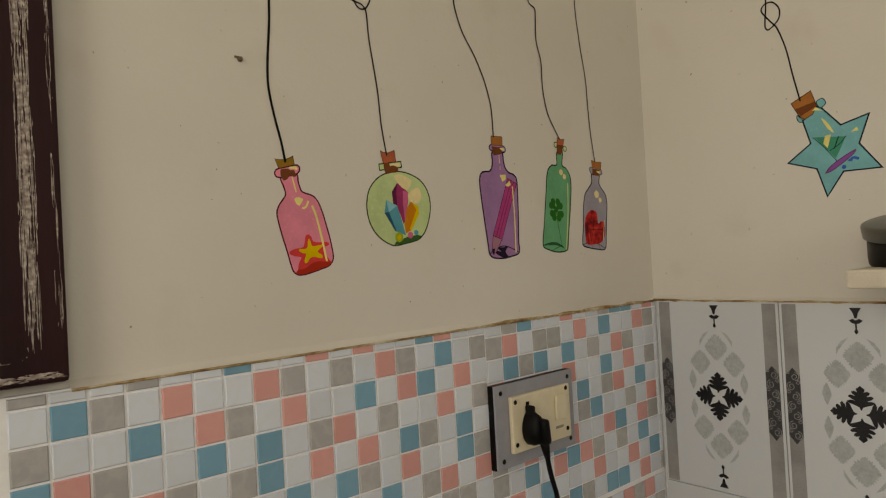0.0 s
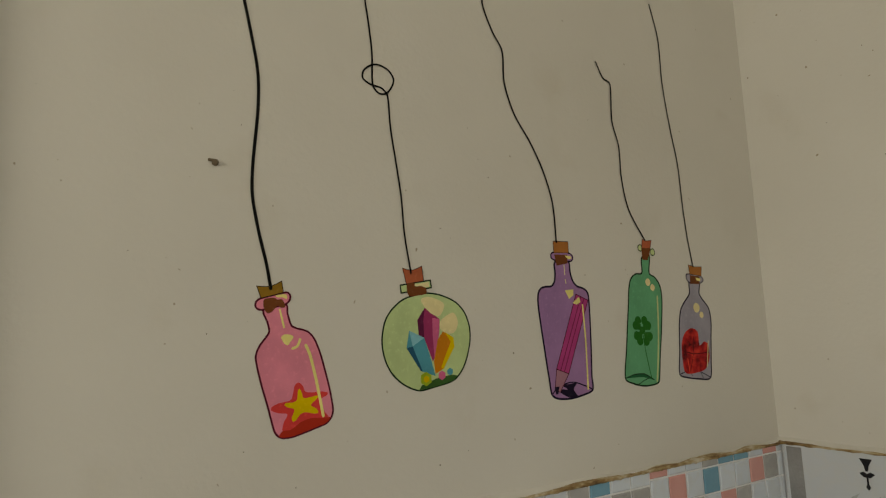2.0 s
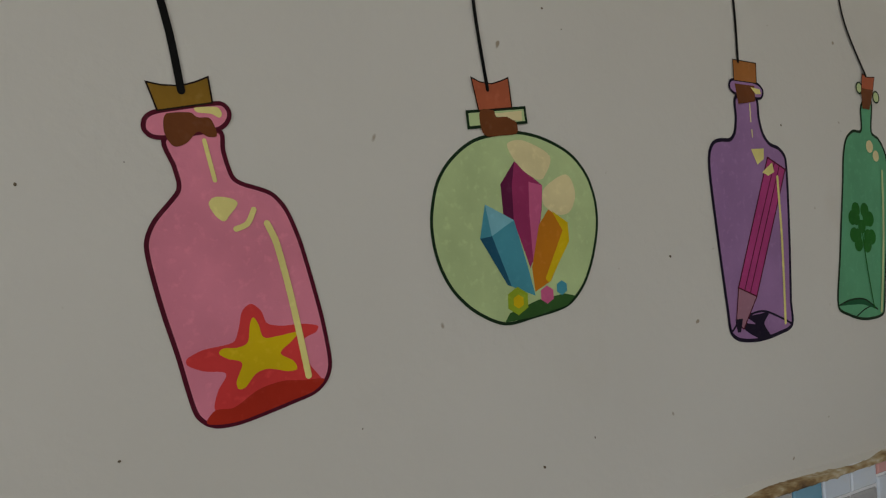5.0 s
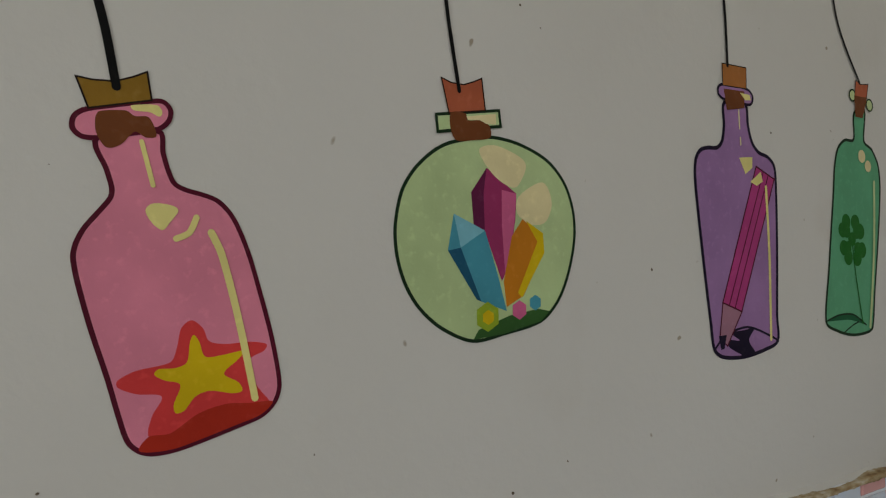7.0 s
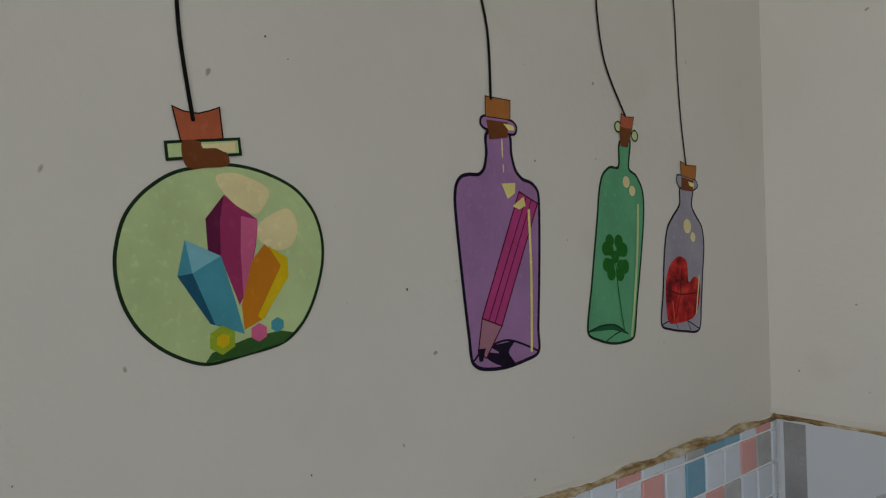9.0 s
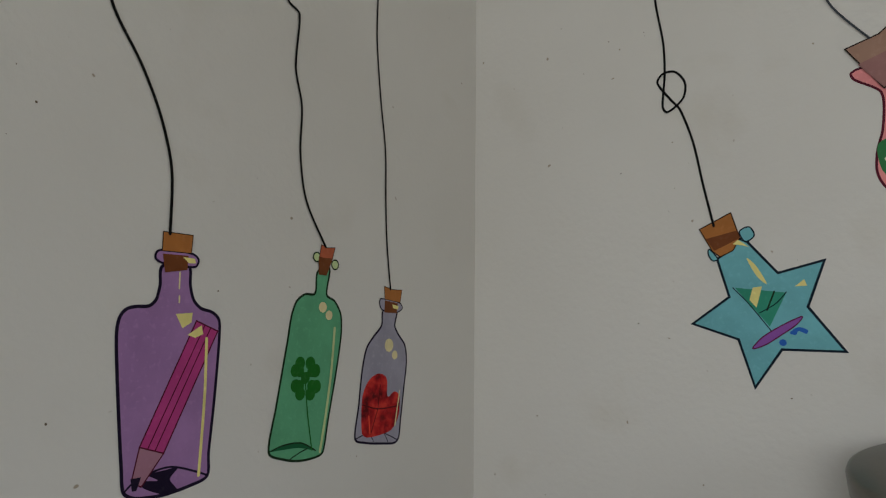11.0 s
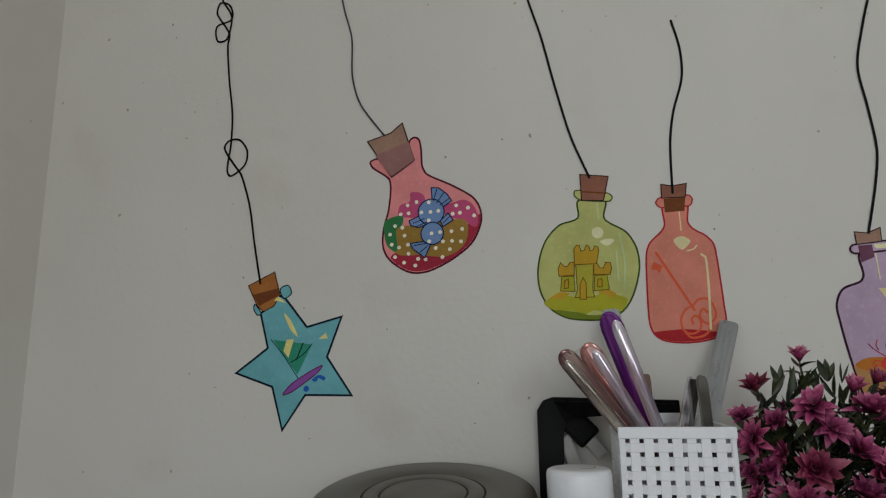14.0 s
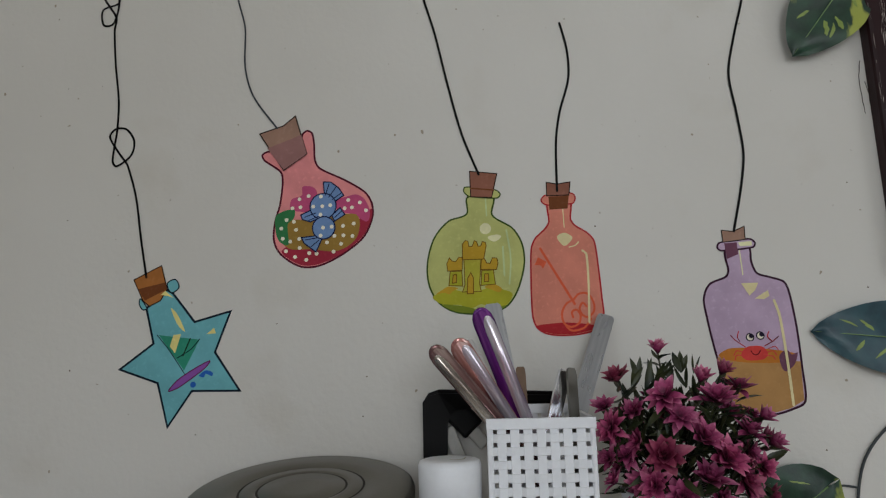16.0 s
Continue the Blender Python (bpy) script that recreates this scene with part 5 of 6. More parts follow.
tagged(part("wall_shelf", boxed((-0.2, -1.75, SHELF - 0.022), (0.0, -0.374, SHELF), 0.003), mottled("cream_shelf_paint", (206, 198, 182), 0.6, scale=20, bump=0.3)), "cream painted slab shelf on the wall", "shelf")


def container():
    root = thing("steel_container", pose(-0.098, -0.455, SHELF), "round steel container with a skewed ringed lid on shelf", "container")
    part("body", lathe([(0, 0), (0.080, 0), (0.0825, 0.003), (0.0835, 0.012), (0.0835, 0.034), (0, 0.034)], 72), STEEL_DARK, root, smooth=True)
    profile = [(0.0875, -0.018), (0.0885, -0.017), (0.0895, -0.004), (0.0885, -0.0012), (0.086, 0.0), (0.066, 0.0008), (0.0505, 0.0012), (0.0495, 0.0002), (0.0482, 0.0002), (0.0472, 0.0014), (0.039, 0.0016), (0.0365, 0.0016), (0.0356, 0.0005), (0.0342, 0.0005), (0.0332, 0.0015), (0.015, 0.0016), (0, 0.0016)]
    lid = part("lid", lathe(profile, 96), STEEL, root, "dull steel lid with pressed rings", True)
    lid.matrix_local = pose(0, 0, 0.0572, 0, -9.4, 0)
    # Broken dark rings laid into the two pressed grooves.
    bm = bmesh.new()
    for r in (0.0488, 0.0349):
        for i in range(96):
            if (r < 0.04 and 40 < i < 60) or (r > 0.04 and 88 < i):
                continue
            a, b = 2 * math.pi * i / 96, 2 * math.pi * (i + 1) / 96
            bm.faces.new([bm.verts.new((q * math.cos(t), q * math.sin(t), 0.0008)) for q, t in ((r - 0.0009, a), (r + 0.0009, a), (r + 0.0009, b), (r - 0.0009, b))])
    part("groove_dirt", bm, mottled("groove_dark", (40, 36, 31), 0.8), lid, "dark line in the groove")


container()


def small_jar():
    root = thing("small_jar", pose(-0.135, -0.5752, SHELF), "small white plastic jar with a worn screw cap", "jar")
    part("body", lathe([(0, 0), (0.0205, 0), (0.022, 0.002), (0.0222, 0.05), (0.0222, 0.0545), (0.0205, 0.056), (0, 0.056)], 40), WHITE_PLASTIC, root, smooth=True)
    cap = part("cap", lathe([(0.0222, 0.0562), (0.0229, 0.0568), (0.0231, 0.0795), (0.022, 0.0822), (0.0197, 0.0832), (0.008, 0.0826), (0, 0.0826)], 44), WHITE_PLASTIC, root, smooth=True)
    bm = bmesh.new()
    for i in range(14):
        a, b = math.pi * (0.85 + 0.05 * i), math.pi * (0.85 + 0.05 * (i + 1))
        bm.faces.new([bm.verts.new((0.002 + q * math.cos(t), -0.004 + 0.8 * q * math.sin(t), 0.0836)) for q, t in ((0.0085, a), (0.0098, a), (0.0098, b), (0.0085, b))])
    part("cap_mark", bm, mottled("faded_gold_print", (150, 138, 92), 0.5), cap, "faded printed arc")
    bm = bmesh.new()
    for a, z, w in ((3.25, 0.047, 0.2), (3.05, 0.044, 0.14), (3.5, 0.049, 0.22), (2.8, 0.048, 0.1), (3.8, 0.046, 0.15)):
        bm.faces.new([bm.verts.new((0.0224 * math.cos(t), 0.0224 * math.sin(t), h)) for t, h in ((a, z), (a + w, z), (a + w, z + 0.005), (a, z + 0.004))])
    part("worn_print", bm, mottled("grey_print", (128, 124, 120), 0.6), root, "worn grey print")


small_jar()


def bracket():
    root = thing("wall_bracket", pose(-0.002, 0, 0), "black plastic rack bracket with a grey strut on wall", "bracket")
    bm = bmesh.new()
    pts = [(0.5435, 1.354), (0.5435, 1.470), (0.549, 1.4785), (0.558, 1.4815), (0.6605, 1.4795), (0.6605, 1.4685), (0.5745, 1.4665), (0.5665, 1.4605), (0.5635, 1.450), (0.5635, 1.354)]
    a, b = ([bm.verts.new(east(u, z, d)) for u, z in pts] for d in (0.0, 0.016))
    for i in range(len(pts)):
        j = (i + 1) % len(pts)
        bm.faces.new((a[i], a[j], b[j], b[i]))
    bm.faces.new(a)
    bm.faces.new(b)
    bmesh.ops.bevel(bm, geom=[e for e in bm.edges if all(v in b for v in e.verts)], offset=0.003, segments=2, affect="EDGES")
    for v in bm.verts:
        v.co.x -= 0.46 * max(0.0, -v.co.y - 0.57)
    part("frame", bm, BLACK_PLASTIC, root)
    along = lambda u0, z0, u1, z1: Matrix.Translation(east((u0 + u1) / 2, (z0 + z1) / 2, 0.008)) @ Euler((-math.atan2(z1 - z0, u1 - u0), 0, 0)).to_matrix().to_4x4()
    part("arm", boxed((-0.0065, -0.0195, -0.0115), (0.0065, 0.0195, 0.0115), 0.003, along(0.5635, 1.4725, 0.5905, 1.4445)), BLACK_PLASTIC, root)
    strut = mottled("grey_translucent_plastic", (176, 174, 168), 0.3)
    part("strut", boxed((-0.005, -0.011, -0.006), (0.005, 0.011, 0.006), 0.002, along(0.5875, 1.446, 0.599, 1.432)), strut, root, "grey plastic strut")
    part("strut", boxed((-0.004, -0.035, -0.006), (0.004, 0.035, 0.006), 0.002, along(0.567, 1.445, 0.590, 1.385)), strut, root, "grey plastic strut")


bracket()


def basket():
    y0, y1, x0, x1, h = -0.6037, -0.680, -0.1465, -0.065, 0.112
    root = thing("cutlery_basket", pose((x0 + x1) / 2, (y0 + y1) / 2, SHELF), "white woven plastic basket holding knives and spoons", "basket")
    w, d = y0 - y1, x1 - x0
    part("base", boxed((-d / 2, -w / 2, 0), (d / 2, w / 2, 0.004), 0.001), WHITE_PLASTIC, root)
    nu, step, gap = 8, 0.0094, 0.0029
    for side in range(4):
        width, depth = (w, d) if side % 2 == 0 else (d, w)
        m = pose(0, 0, 0, 0, 0, (180, 90, 0, -90)[side]) @ Matrix.Translation((depth / 2, 0, 0))
        top = h + (0.005 if side == 2 else 0.0)
        holes = [(i - (nu - 1) / 2) * step * width / w for i in range(nu)]
        rim = 0.0093 - gap / 2
        edges = [-width / 2] + [c + k * gap / 2 for c in holes for k in (-1, 1)] + [width / 2]
        for a, b in zip(edges[::2], edges[1::2]):
            part("upright_strip", boxed((-0.0021, a, 0), (-0.0006, b, top - rim + 0.001), 0.0005, m), WHITE_PLASTIC, root)
        for j in range(11):
            hi = top - rim - gap - j * 0.0092
            lo = max(0.0045, hi - 0.0092 + gap)
            if hi - lo > 0.001:
                part("cross_strip", woven(width, edges, lo, hi, j, m), WHITE_PLASTIC, root)
        part("rim", boxed((-0.0026, -width / 2 - (0.0005 if side % 2 else 0.001), top - rim), (0.001 - 0.0003 * (side % 2), width / 2 + (0.0005 if side % 2 else 0.001), top - 0.0004 * (side % 2)), 0.0008, m), WHITE_PLASTIC, root)
        part("corner_post", boxed((-0.003, width / 2 - 0.0032, 0), (0.0006, width / 2 + 0.0002, h - 0.004), 0.001, m), WHITE_PLASTIC, root)


def woven(width, edges, lo, hi, row, m):
    """A flat strip that passes over and under the uprights in turn."""
    bm, rings = bmesh.new(), []
    spots = []
    for k, (a, b) in enumerate(zip(edges[::2], edges[1::2])):
        out = 0.0004 if (k + row) % 2 else -0.0012
        spots += [(a + 0.0004, out), (b - 0.0004, out)]
    for y, x in spots:
        rings.append([bm.verts.new(p) for p in ((x - 0.0012, y, lo), (x, y, lo + 0.0004), (x, y, hi - 0.0004), (x - 0.0012, y, hi))])
    for a, b in zip(rings, rings[1:]):
        for k in range(4):
            bm.faces.new((a[k], a[(k + 1) % 4], b[(k + 1) % 4], b[k]))
    bm.faces.new(rings[0])
    bm.faces.new(rings[-1])
    bmesh.ops.transform(bm, matrix=m, verts=bm.verts)
    return bm


basket()


def outline_slab(pts, thick, bevel):
    """A flat piece with the outline pts (along, across), rounded on its edges."""
    bm = bmesh.new()
    a, b = ([bm.verts.new((z, y, x)) for x, y in pts] for z in (-thick / 2, thick / 2))
    n = len(pts)
    for i in range(n):
        bm.faces.new((a[i], a[(i + 1) % n], b[(i + 1) % n], b[i]))
    bm.faces.new(a)
    bm.faces.new(b)
    keep = [e for e in bm.edges if (e.verts[0] in a) == (e.verts[1] in a)]
    bmesh.ops.bevel(bm, geom=keep, offset=bevel, segments=3, affect="EDGES")
    return bm


def upright(foot, tip, turn=0.0):
    """The pose of a piece whose length runs from foot to tip, its broad side to the room."""
    foot, tip = Vector(foot), Vector(tip)
    z = (tip - foot).normalized()
    x = Vector((1, 0, 0))
    x = (x - z * x.dot(z)).normalized()
    m = Matrix((x, z.cross(x), z)).transposed().to_4x4()
    return Matrix.Translation(foot) @ m @ pose(0, 0, 0, 0, 0, turn)


def handle_shape(length, w0, w1, tip=0.5):
    """Half-round tip, slight taper to the foot."""
    pts = [(0, w0), (0.5 * length, (w0 + w1) / 2 * 1.06), (length - w1 * 1.4, w1)]
    pts += [(length - w1 * 1.4 + w1 * 1.4 * math.sin(t), w1 * math.cos(t)) for t in (0.4, 0.8, 1.15)]
    full = pts + [(length, 0)] + [(a, -b) for a, b in reversed(pts)]
    return full


def blade_shape(length, w0, w1):
    """A flat strip of steel with a blunt, slightly rounded end."""
    pts = [(0, w0), (length - 0.006, w1), (length - 0.0015, w1 * 0.9), (length, w1 * 0.62)]
    return pts + [(a, -b) for a, b in reversed(pts)]


def streaked(name, dark, mid, pale, rough, metal):
    """Polished handle: dark and pale streaks along its length imitate mirrored reflections, with small scratches in the
    gloss.
    """
    n = Nodes(name, rough, metal)
    n.colour(n.ramp(n.noise(240, 4, (1, 1, 0.05)), (0.32, lin(dark)), (0.5, lin(mid)), (0.66, lin(pale))))
    n.link(n.ramp(n.noise(160, 5, (1, 1, 0.2)), (0.35, grey(rough * 0.7)), (0.7, grey(rough * 1.5))), n.b.inputs["Roughness"])
    return n.bump(n.noise(60, 3, (1, 1, 0.25)), 0.25, 0.002).mat


GLOSS_PURPLE = streaked("purple_metallic_plastic", (66, 14, 84), (96, 30, 116), (134, 66, 148), 0.16, 0.3)
GLOSS_ROSE = streaked("rose_metallic_plastic", (120, 70, 74), (196, 138, 130), (226, 190, 184), 0.16, 0.55)
GLOSS_BROWN = streaked("mauve_brown_metallic_plastic", (56, 30, 36), (128, 92, 90), (186, 164, 156), 0.16, 0.6)
# Inlay colours are lightened to carry the reflected wall and window.
INLAY = streaked("pearly_silver_inlay", (188, 172, 188), (236, 228, 236), (248, 244, 248), 0.14, 0.7)
INLAY_DULL = streaked("beige_silver_inlay", (120, 106, 98), (190, 182, 172), (226, 220, 212), 0.16, 0.75)
CHROME = streaked("polished_steel", (150, 150, 156), (220, 220, 226), (246, 246, 250), 0.16, 1.0)
BLADE = streaked("knife_steel", (170, 172, 178), (180, 182, 188), (192, 194, 198), 0.3, 0.9)


def utensil(kind, label, foot, tip, w0, w1, thick, material, inlay=None, turn=0.0, shift=0.3):
    f, t = east(*foot), east(*tip)
    length = (t - f).length
    root = thing(kind, upright(f, t, turn), label, kind.replace("_", " "), "cutlery in the basket")
    part("handle" if inlay else "blade", outline_slab(handle_shape(length, w0, w1) if inlay else blade_shape(length, w0, w1), thick, thick * (0.42 if inlay else 0.2)), material, root, smooth=bool(inlay))
    if inlay:
        ob = part("inlay", outline_slab([(a * 0.93, b * 0.55) for a, b in handle_shape(length, w0, w1)], 0.0016, 0.0005), inlay, root, "mirror-bright inlay", True)
        ob.location = (-thick / 2 - 0.0004, -w1 * shift, length * 0.03)
    return root


utensil("table_knife", "glossy purple knife handle with a bright inlay", (0.658, 1.385, 0.095), (0.600, 1.5455, 0.142), 0.0068, 0.0082, 0.006, GLOSS_PURPLE, INLAY, 0, 0.40)
utensil("table_spoon", "rose and silver spoon handle standing in the basket", (0.656, 1.40, 0.085), (0.583, 1.522, 0.16), 0.0062, 0.0078, 0.0052, GLOSS_ROSE, INLAY, 0, 0.36)
utensil("table_fork", "mauve-brown metallic fork handle standing in the basket", (0.655, 1.405, 0.105), (0.5665, 1.5172, 0.166), 0.0058, 0.007, 0.0052, GLOSS_BROWN, INLAY_DULL, 0, -0.3)
utensil("steel_knife", "plain grey steel blade behind the purple handle", (0.637, 1.39, 0.12), (0.611, 1.557, 0.041), 0.0075, 0.0078, 0.002, BLADE, None, 8)
utensil("steel_knife", "plain grey steel blade standing in the basket", (0.645, 1.395, 0.12), (0.585, 1.524, 0.04), 0.0075, 0.008, 0.002, CHROME, None, 6)
utensil("steel_knife", "broad dull steel knife leaning out of the basket", (0.640, 1.385, 0.135), (0.7175, 1.546, 0.008), 0.0076, 0.0080, 0.0022, BLADE, None, -12)
utensil("tea_spoon", "small shiny steel spoon handle in the basket", (0.641, 1.42, 0.125), (0.667, 1.4972, 0.09), 0.0056, 0.0054, 0.003, CHROME, None, 20)
utensil("tea_spoon", "dark reflecting steel handle in the basket", (0.669, 1.40, 0.125), (0.6715, 1.499, 0.095), 0.0042, 0.0042, 0.003, STEEL, None, 25)
utensil("wooden_stick", "thin brown wooden stick standing in the basket", (0.634, 1.39, 0.085), (0.632, 1.501, 0.08), 0.004, 0.004, 0.003, mottled("brown_stick", (120, 96, 76), 0.7), None)


# ---- artificial flowers in a white pot ----
def petal_mat():
    """Dyed fabric: deep at the heart, paler and greyer towards the petal tips, each bloom a little different."""
    n = Nodes("magenta_fabric_petal", 0.6)
    far = n.t.nodes.new("ShaderNodeVectorMath")
    far.operation = "LENGTH"
    n.link(n.co, far.inputs[0])
    spread = n.t.nodes.new("ShaderNodeMath")
    spread.operation = "MULTIPLY_ADD"
    n.link(n.noise(260, 3), spread.inputs[0])
    spread.inputs[1].default_value = 0.012
    n.link(far.outputs["Value"], spread.inputs[2])
    c = n.ramp(spread.outputs[0], (0.009, lin((66, 14, 38))), (0.014, lin((150, 46, 94))), (0.0185, lin((186, 84, 128))), (0.023, lin((214, 148, 166))))
    each = n.ramp(n.t.nodes.new("ShaderNodeObjectInfo").outputs["Random"], (0.0, lin((196, 160, 160))), (0.3, lin((214, 200, 214))), (0.7, lin((250, 235, 250))), (1.0, lin((255, 235, 240))))
    n.colour(n.mix(1.0, c, each, "MULTIPLY"))
    return n.bump(n.noise(500, 2), 0.2, 0.001).mat


def leaf_mat(name, dark, pale, streak=None):
    n = Nodes(name, 0.38)
    c = n.ramp(n.noise(60, 4, world_space=True), (0.35, lin(dark)), (0.65, lin(pale)))
    if streak:
        c = n.mix(n.ramp(n.noise(34, 5, (1, 0.8, 0.35)), (0.6, (0, 0, 0)), (0.64, (1, 1, 1))), c, lin(streak))
    n.colour(c)
    return n.bump(n.noise(240, 3), 0.25, 0.001).mat


PETAL, GREENERY = petal_mat(), leaf_mat("dark_green_plastic_leaf", (18, 32, 18), (62, 66, 36))


def add_petal(bm, m, length, width, curl, steps=4, full=1.0):
    rows = []
    for i in range(steps + 1):
        t = i / steps
        w = width * math.sin(math.pi * min(1.0, 0.12 + 0.88 * t) ** 1.1) ** full if i < steps else 0.0
        z = curl * t * t * length
        rows.append([bm.verts.new(m @ Vector((s * w, length * t, z + abs(s) * w * 0.5))) for s in ((-1, 0, 1) if i < steps else (0,))])
    for a, b in zip(rows, rows[1:]):
        if len(b) == 3:
            for k in (0, 1):
                bm.faces.new((a[k], a[k + 1], b[k + 1], b[k]))
        else:
            for k in (0, 1):
                bm.faces.new((a[k], a[k + 1], b[0]))


def bloom(rng, lift):
    """Three whorls of pointed oval petals, loosely opened."""
    bm = bmesh.new()
    for ring, (n, tilt, size, wide) in enumerate(((8, lift, 1.0, 0.0038), (8, lift + 20, 0.86, 0.0034), (6, lift + 42, 0.64, 0.0027))):
        for i in range(n):
            a = 360 * (i + 0.5 * (ring % 2)) / n + rng.uniform(-10, 10)
            add_petal(bm, pose(0, 0, 0.0012 * ring, 0, 0, a) @ pose(0, 0, 0, tilt + rng.uniform(-10, 10), 0, rng.uniform(-8, 8)), 0.0168 * size * rng.uniform(0.8, 1.15), wide * rng.uniform(0.8, 1.15), rng.uniform(-0.35, 0.35), 6, 0.9)
    me = bpy.data.meshes.new("flower")
    bm.to_mesh(me)
    bm.free()
    me.materials.append(PETAL)
    for p in me.polygons:
        p.use_smooth = True
    return me


# each bloom: towards the wall, along it and up from the foot of the pot; its size
BLOOMS = (
    (-0.009, 0.022, 0.155, 0.74), (-0.017, 0.055, 0.135, 0.92), (-0.021, 0.066, 0.116, 0.72), (-0.031, 0.063, 0.103, 0.9), (-0.044, 0.028, 0.124, 1.0),
    (-0.048, 0.021, 0.111, 0.85), (-0.039, 0.002, 0.134, 0.76), (-0.032, -0.015, 0.139, 0.72), (-0.033, -0.025, 0.128, 0.88), (-0.044, -0.006, 0.12, 1.08),
    (-0.049, 0.007, 0.096, 1.0), (-0.048, 0.033, 0.085, 1.18), (-0.045, -0.008, 0.081, 1.18), (-0.03, -0.04, 0.107, 0.72), (-0.038, -0.029, 0.098, 0.8),
    (-0.026, -0.046, 0.089, 0.8), (-0.028, -0.038, 0.074, 0.8), (-0.044, 0.004, 0.067, 1.08), (-0.042, 0.039, 0.065, 0.88), (-0.036, -0.021, 0.067, 0.95),
    (-0.042, 0.021, 0.057, 0.95), (0.0, -0.052, 0.05, 0.72), (-0.028, 0.066, 0.081, 0.66), (-0.03, 0.063, 0.065, 0.66), (-0.02, 0.045, 0.112, 0.8),
    (-0.03, -0.018, 0.11, 0.8), (-0.02, 0.012, 0.104, 0.8),
)


def flowers():
    rng = random.Random(21)
    base = Vector((-0.108, -0.757, SHELF))
    root = thing("artificial_flowers", Matrix.Translation(base), "magenta artificial flowers with dark leaves in white pot", "artificial plant")
    part("pot", lathe([(0, 0), (0.027, 0), (0.034, 0.05), (0.0365, 0.055), (0.035, 0.056), (0.03, 0.05), (0, 0.048)], 36), WHITE_PLASTIC, root, smooth=True).location = (0, 0.02, 0)
    meshes = [bloom(rng, t) for t in (6, 14, 24, 34, 52)]
    centre, spots = Vector((0, 0.01, 0.06)), [(Vector(b[:3]), b[3]) for b in BLOOMS]
    for i in range(300):
        d = Vector((rng.uniform(0.2, 1), rng.gauss(0, 0.8), rng.gauss(0.2, 0.6))).normalized()
        p = Vector((0, 0.0, 0.085)) + Vector((d.x * 0.05, d.y * 0.05, d.z * 0.045))
        if len(spots) < 40 and all((p - q).length > 0.02 for q, _ in spots):
            spots.append((p, 0.8))
    for i in range(400):
        d = Vector((-rng.uniform(0.2, 1), rng.gauss(0.1, 0.9), rng.gauss(0.1, 0.7))).normalized()
        p = Vector((0, 0.006, 0.085)) + Vector((d.x * 0.044, d.y * 0.055, d.z * 0.045))
        if len(spots) < 58 and p.z < 0.115 and all((p - q).length > 0.0135 for q, _ in spots):
            spots.append((p, rng.uniform(0.6, 0.85)))
    stems, green = bmesh.new(), bmesh.new()
    for k, (p, size) in enumerate(spots):
        d = (p - centre + Vector((-0.012, 0, 0.012)) + Vector((rng.gauss(0, 0.014), rng.gauss(0, 0.014), rng.gauss(0, 0.014)))).normalized()
        flat = 4 if k in (0, 6, 7, 13, 15) else rng.randrange(4)
        ob = new("flower", meshes[flat])
        ob.parent = root
        turn = d.to_track_quat("Z", "Y").to_matrix().to_4x4()
        ob.matrix_local = Matrix.Translation(p) @ turn @ pose(0, 0, 0, 0, 0, rng.uniform(0, 360)) @ Matrix.Diagonal((size, size, size, 1))
        for i in range(7):
            m = Matrix.Translation(p - d * rng.uniform(0.002, 0.02)) @ turn @ pose(0, 0, 0, 0, 0, rng.uniform(0, 360)) @ pose(0, 0, 0, rng.uniform(-5, 45), 0, 0)
            add_petal(green, m, rng.uniform(0.012, 0.024) * min(1.0, size + 0.1), rng.uniform(0.0016, 0.0032), rng.uniform(-0.4, 0.5), 4)
        for a, b in zip(seg := [Vector((0, 0.02, 0.05)), centre * 0.5 + p * 0.5 - Vector((0, 0, 0.004)), p], seg[1:]):
            side = (b - a).orthogonal().normalized() * 0.0008
            up = (b - a).cross(side).normalized() * 0.0008
            ring = [[stems.verts.new(q + c) for c in (side, up, -side, -up)] for q in (a, b)]
            for i in range(4):
                stems.faces.new((ring[0][i], ring[0][(i + 1) % 4], ring[1][(i + 1) % 4], ring[1][i]))
    part("stem", stems, GREENERY, root)
    for i in range(330):
        d = Vector((rng.gauss(-0.2, 0.8), rng.gauss(0, 1), rng.gauss(0.1, 0.8))).normalized()
        r = rng.uniform(0.3, 0.95)
        p = Vector((0, 0.008, 0.082)) + Vector((d.x * 0.045 * r, d.y * 0.06 * r, d.z * 0.052 * r))
        if p.z < 0.03 or p.y > 0.062:
            continue
        m = Matrix.Translation(p) @ (d + Vector((rng.gauss(0, 0.4), rng.gauss(0, 0.4), rng.gauss(0.3, 0.4)))).to_track_quat("Y", "Z").to_matrix().to_4x4() @ pose(0, 0, 0, 0, rng.uniform(-60, 60), 0)
        add_petal(green, m, rng.uniform(0.012, 0.024), rng.uniform(0.0016, 0.0034), rng.uniform(-0.4, 0.5), 4)
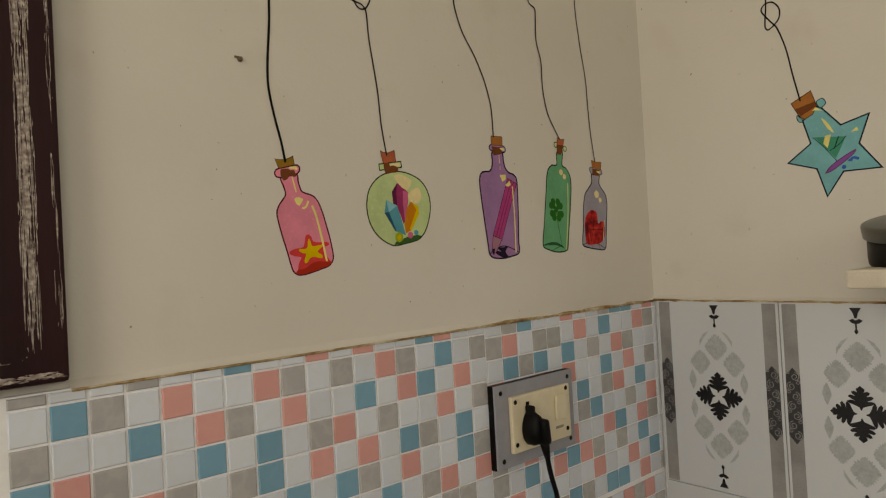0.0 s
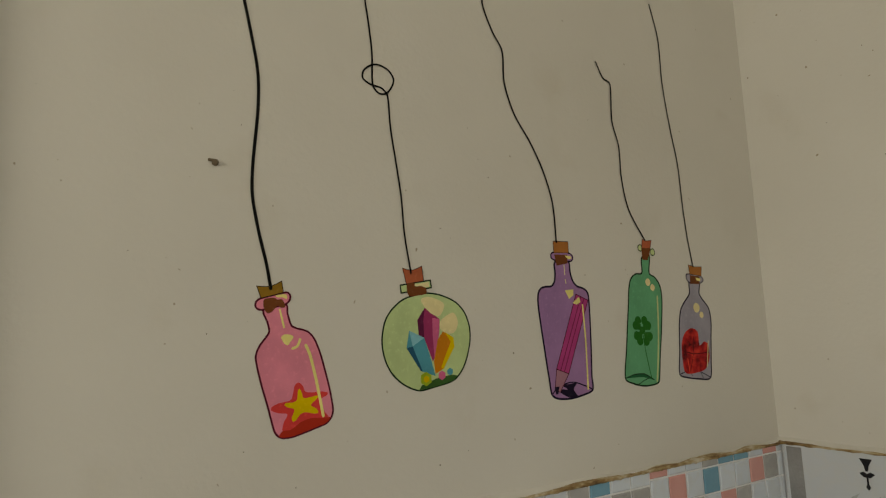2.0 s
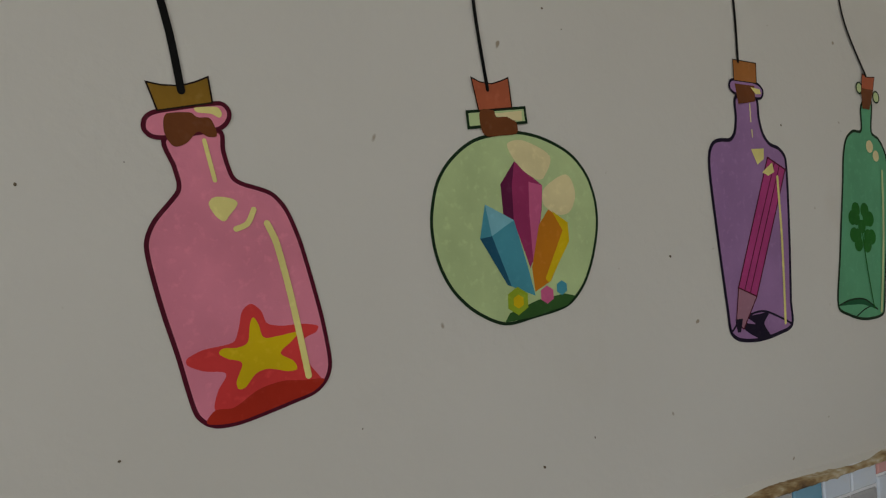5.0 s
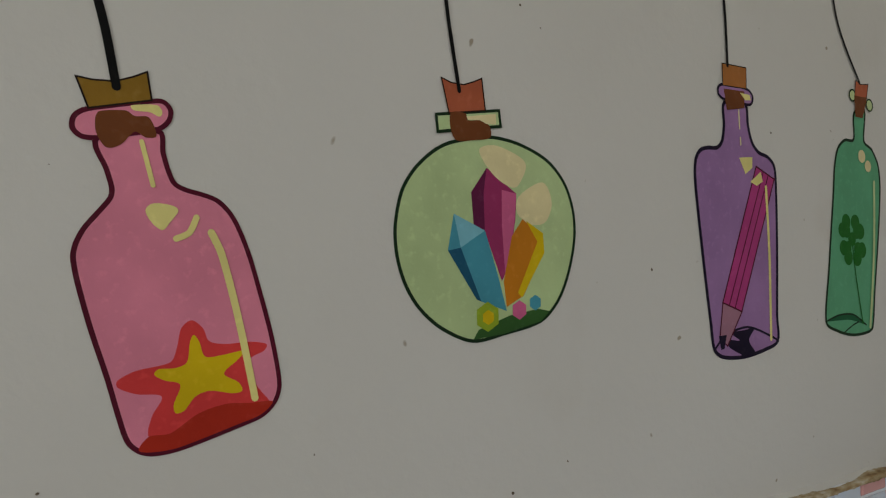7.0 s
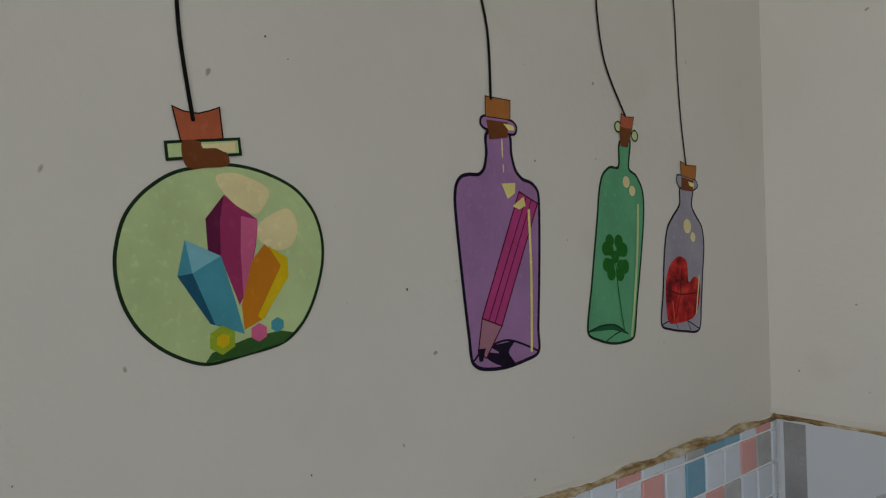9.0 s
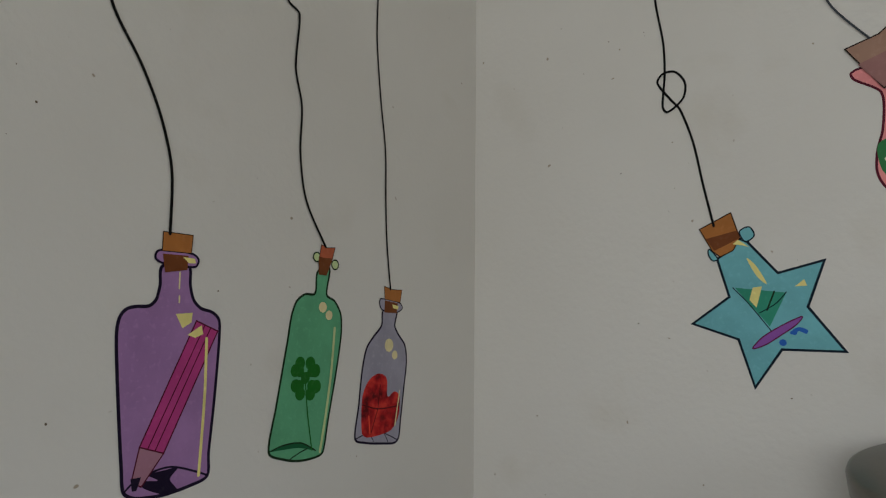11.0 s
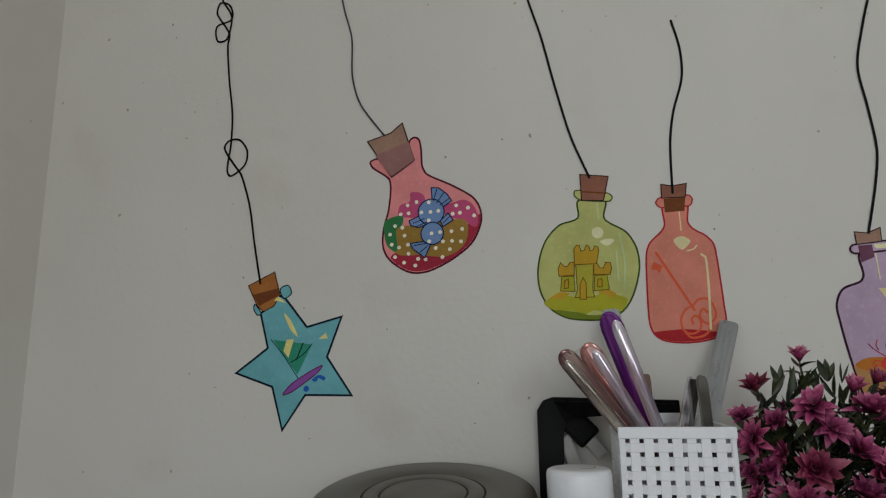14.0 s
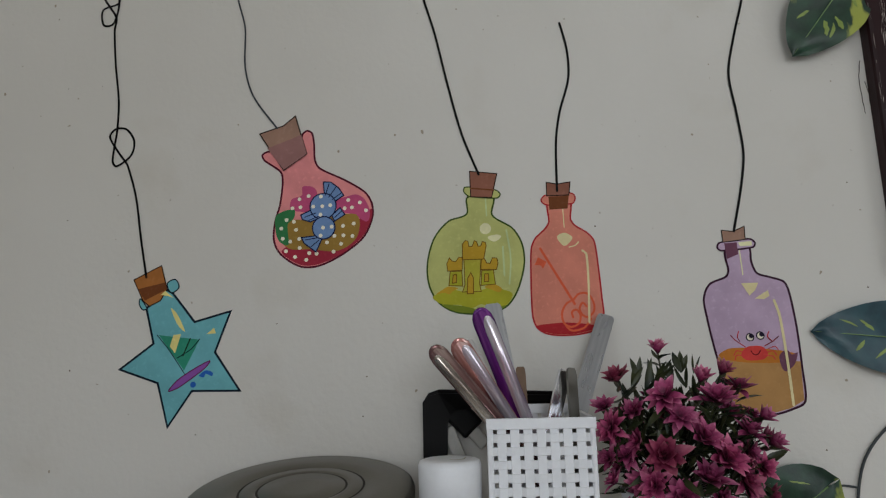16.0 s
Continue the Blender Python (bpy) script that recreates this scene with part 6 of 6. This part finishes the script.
    # loose narrow leaves and two closed buds that stand out at the top
    for y0, z0, lean, length, w in ((0.036, 0.128, 25, 0.03, 0.0035), (0.03, 0.132, 5, 0.024, 0.003), (0.016, 0.132, -12, 0.022, 0.0025), (0.006, 0.13, -20, 0.02, 0.0022), (0.024, 0.138, 40, 0.018, 0.002), (0.01, 0.142, -5, 0.018, 0.0036), (0.009, 0.141, 10, 0.017, 0.0032), (0.046, 0.132, 20, 0.02, 0.0026), (0.04, 0.137, -8, 0.02, 0.003), (0.0, 0.14, 8, 0.017, 0.0012)):
        for s in (-14, 12):
            add_petal(green, Matrix.Translation((-0.02, y0, z0)) @ pose(0, 0, 0, 90, 0, -90) @ pose(0, 0, 0, 0, 0, -lean + s) @ pose(0, 0, 0, 0, rng.uniform(-40, 40), 0), length * 0.85, w * 0.72, rng.uniform(-0.3, 0.4), 5)
    tagged(part("foliage", green, GREENERY, root, smooth=True), "dark green narrow plastic leaves", kind="stuff")


flowers()


# ---- trailing vine with variegated leaves on the east wall ----
VINE = leaf_mat("variegated_green_leaf", (20, 46, 34), (38, 72, 52), (158, 166, 74))
VINE_BLUE = leaf_mat("bluish_green_leaf", (26, 54, 66), (44, 80, 88), (132, 162, 112))


def vine_leaf(base, tip, width, lift, material, label, bulge=0.0):
    """A heart-shaped leaf that lies loosely along the wall, with a raised midrib."""
    b, t = Vector(base), Vector(tip)
    axis = t - b
    length = axis.length
    a = axis.normalized()
    side = Vector((-a.y, a.x))
    bm, n, c = bmesh.new(), 18, 5
    grid = []

    def surface(s, q):
        w = width / 2 * (math.sin(math.pi * s ** 0.84) ** 0.72)
        back = 0.13 * length * abs(q) ** 1.2 * max(0.0, 1 - 3.2 * s)
        p = a * (s * length - back) + side * (q * w)
        out = 0.006 * math.sin(math.pi * s) - 0.05 * width * (1 - abs(q)) * 0.35 + 0.002 * math.sin(9 * s + 3 * q)
        return Vector((-out - 0.0005, -p.x, p.y))

    for i in range(n + 1):
        s = i / n
        w = width / 2 * (math.sin(math.pi * s ** 0.84) ** 0.72) * (1 + bulge * math.sin(math.pi * s))
        row = []
        for j in range(-c, c + 1):
            q = j / c
            back = 0.13 * length * abs(q) ** 1.2 * max(0.0, 1 - 3.2 * s)
            p = a * (s * length - back) + side * (q * w)
            out = 0.006 * math.sin(math.pi * s) - 0.05 * width * (1 - abs(q)) * (0.5 if j == 0 else 0.35) + 0.002 * math.sin(9 * s + 3 * q)
            row.append(bm.verts.new((-out, -p.x, p.y)))
        grid.append(row)
    for r0, r1 in zip(grid, grid[1:]):
        for k in range(2 * c):
            bm.faces.new((r0[k], r0[k + 1], r1[k + 1], r1[k]))
    bmesh.ops.remove_doubles(bm, verts=bm.verts, dist=1e-5)
    leaf = part("leaf", bm, material, stem, label, smooth=True)
    leaf.matrix_local = stem.matrix_world.inverted() @ Matrix.Translation(east(b.x, b.y, lift))
    rib = [Vector((0.0006 - 0.006 * math.sin(math.pi * s) + 0.025 * width * 0.5, -(a * (s * length)).x, (a * (s * length)).y)) for s in (0.02, 0.25, 0.5, 0.75, 0.97)]
    part("midrib", tube([p - Vector((0.0012, 0, 0)) for p in rib], 0.0008, 6, 0.4), PALE_RIB, leaf, smooth=True)
    bm, rng = bmesh.new(), random.Random(int(base[0] * 1000))
    for way in (-1, 1, -1, 1, -1, 1, 1, -1):
        s0, q0 = rng.uniform(0.12, 0.72), way * rng.uniform(0.1, 0.5)
        s1, q1, fat = s0 + rng.uniform(0.06, 0.16), q0 + way * rng.uniform(0.25, 0.45), rng.uniform(0.008, 0.04)
        rows = []
        for k in range(8):
            t = k / 7
            half = fat * math.sin(math.pi * (0.06 + 0.88 * t)) * rng.uniform(0.5, 1.2)
            rows.append([bm.verts.new(surface(s0 + (s1 - s0) * t + g * half, max(-0.96, min(0.96, q0 + (q1 - q0) * t)))) for g in (-1, 1)])
        for r0, r1 in zip(rows, rows[1:]):
            bm.faces.new((r0[0], r0[1], r1[1], r1[0]))
    part("variegation", bm, STREAK, leaf, "yellow-green streaks", True)
    return leaf


STREAK = mottled("yellow_green_streak", (138, 158, 78), 0.4, amount=0.2)
PALE_RIB = mottled("pale_rib", (120, 150, 96), 0.5)
stem = thing("trailing_vine", Matrix.Translation(east(0.927, 1.388, 0.003)), "trailing vine with variegated green leaves on the wall", "vine")
DARK_STEM = mottled("dark_stem", (52, 58, 60), 0.6)
part("runner", tube(spline3([(0, 0.006, -0.045), (0, 0.0, 0.0), (0, -0.012, 0.03), (0, -0.037, 0.056), (0, -0.08, 0.085)]), 0.0013, 8), DARK_STEM, stem, smooth=True)
part("stalk", tube(spline3([(0, 0.0, 0.0), (0, 0.012, 0.002), (0, 0.026, 0.0015)]), 0.001, 8), DARK_STEM, stem, smooth=True)
vine_leaf((0.984, 1.884), (0.9135, 1.7925), 0.074, 0.012, VINE, "dark green leaf with yellow streaks on the wall")
vine_leaf((1.030, 1.511), (0.9025, 1.526), 0.067, 0.004, VINE_BLUE, "bluish green variegated leaf lying on the wall")
vine_leaf((0.900, 1.391), (0.828, 1.348), 0.076, 0.008, VINE, "dark green leaf low behind the artificial flowers")
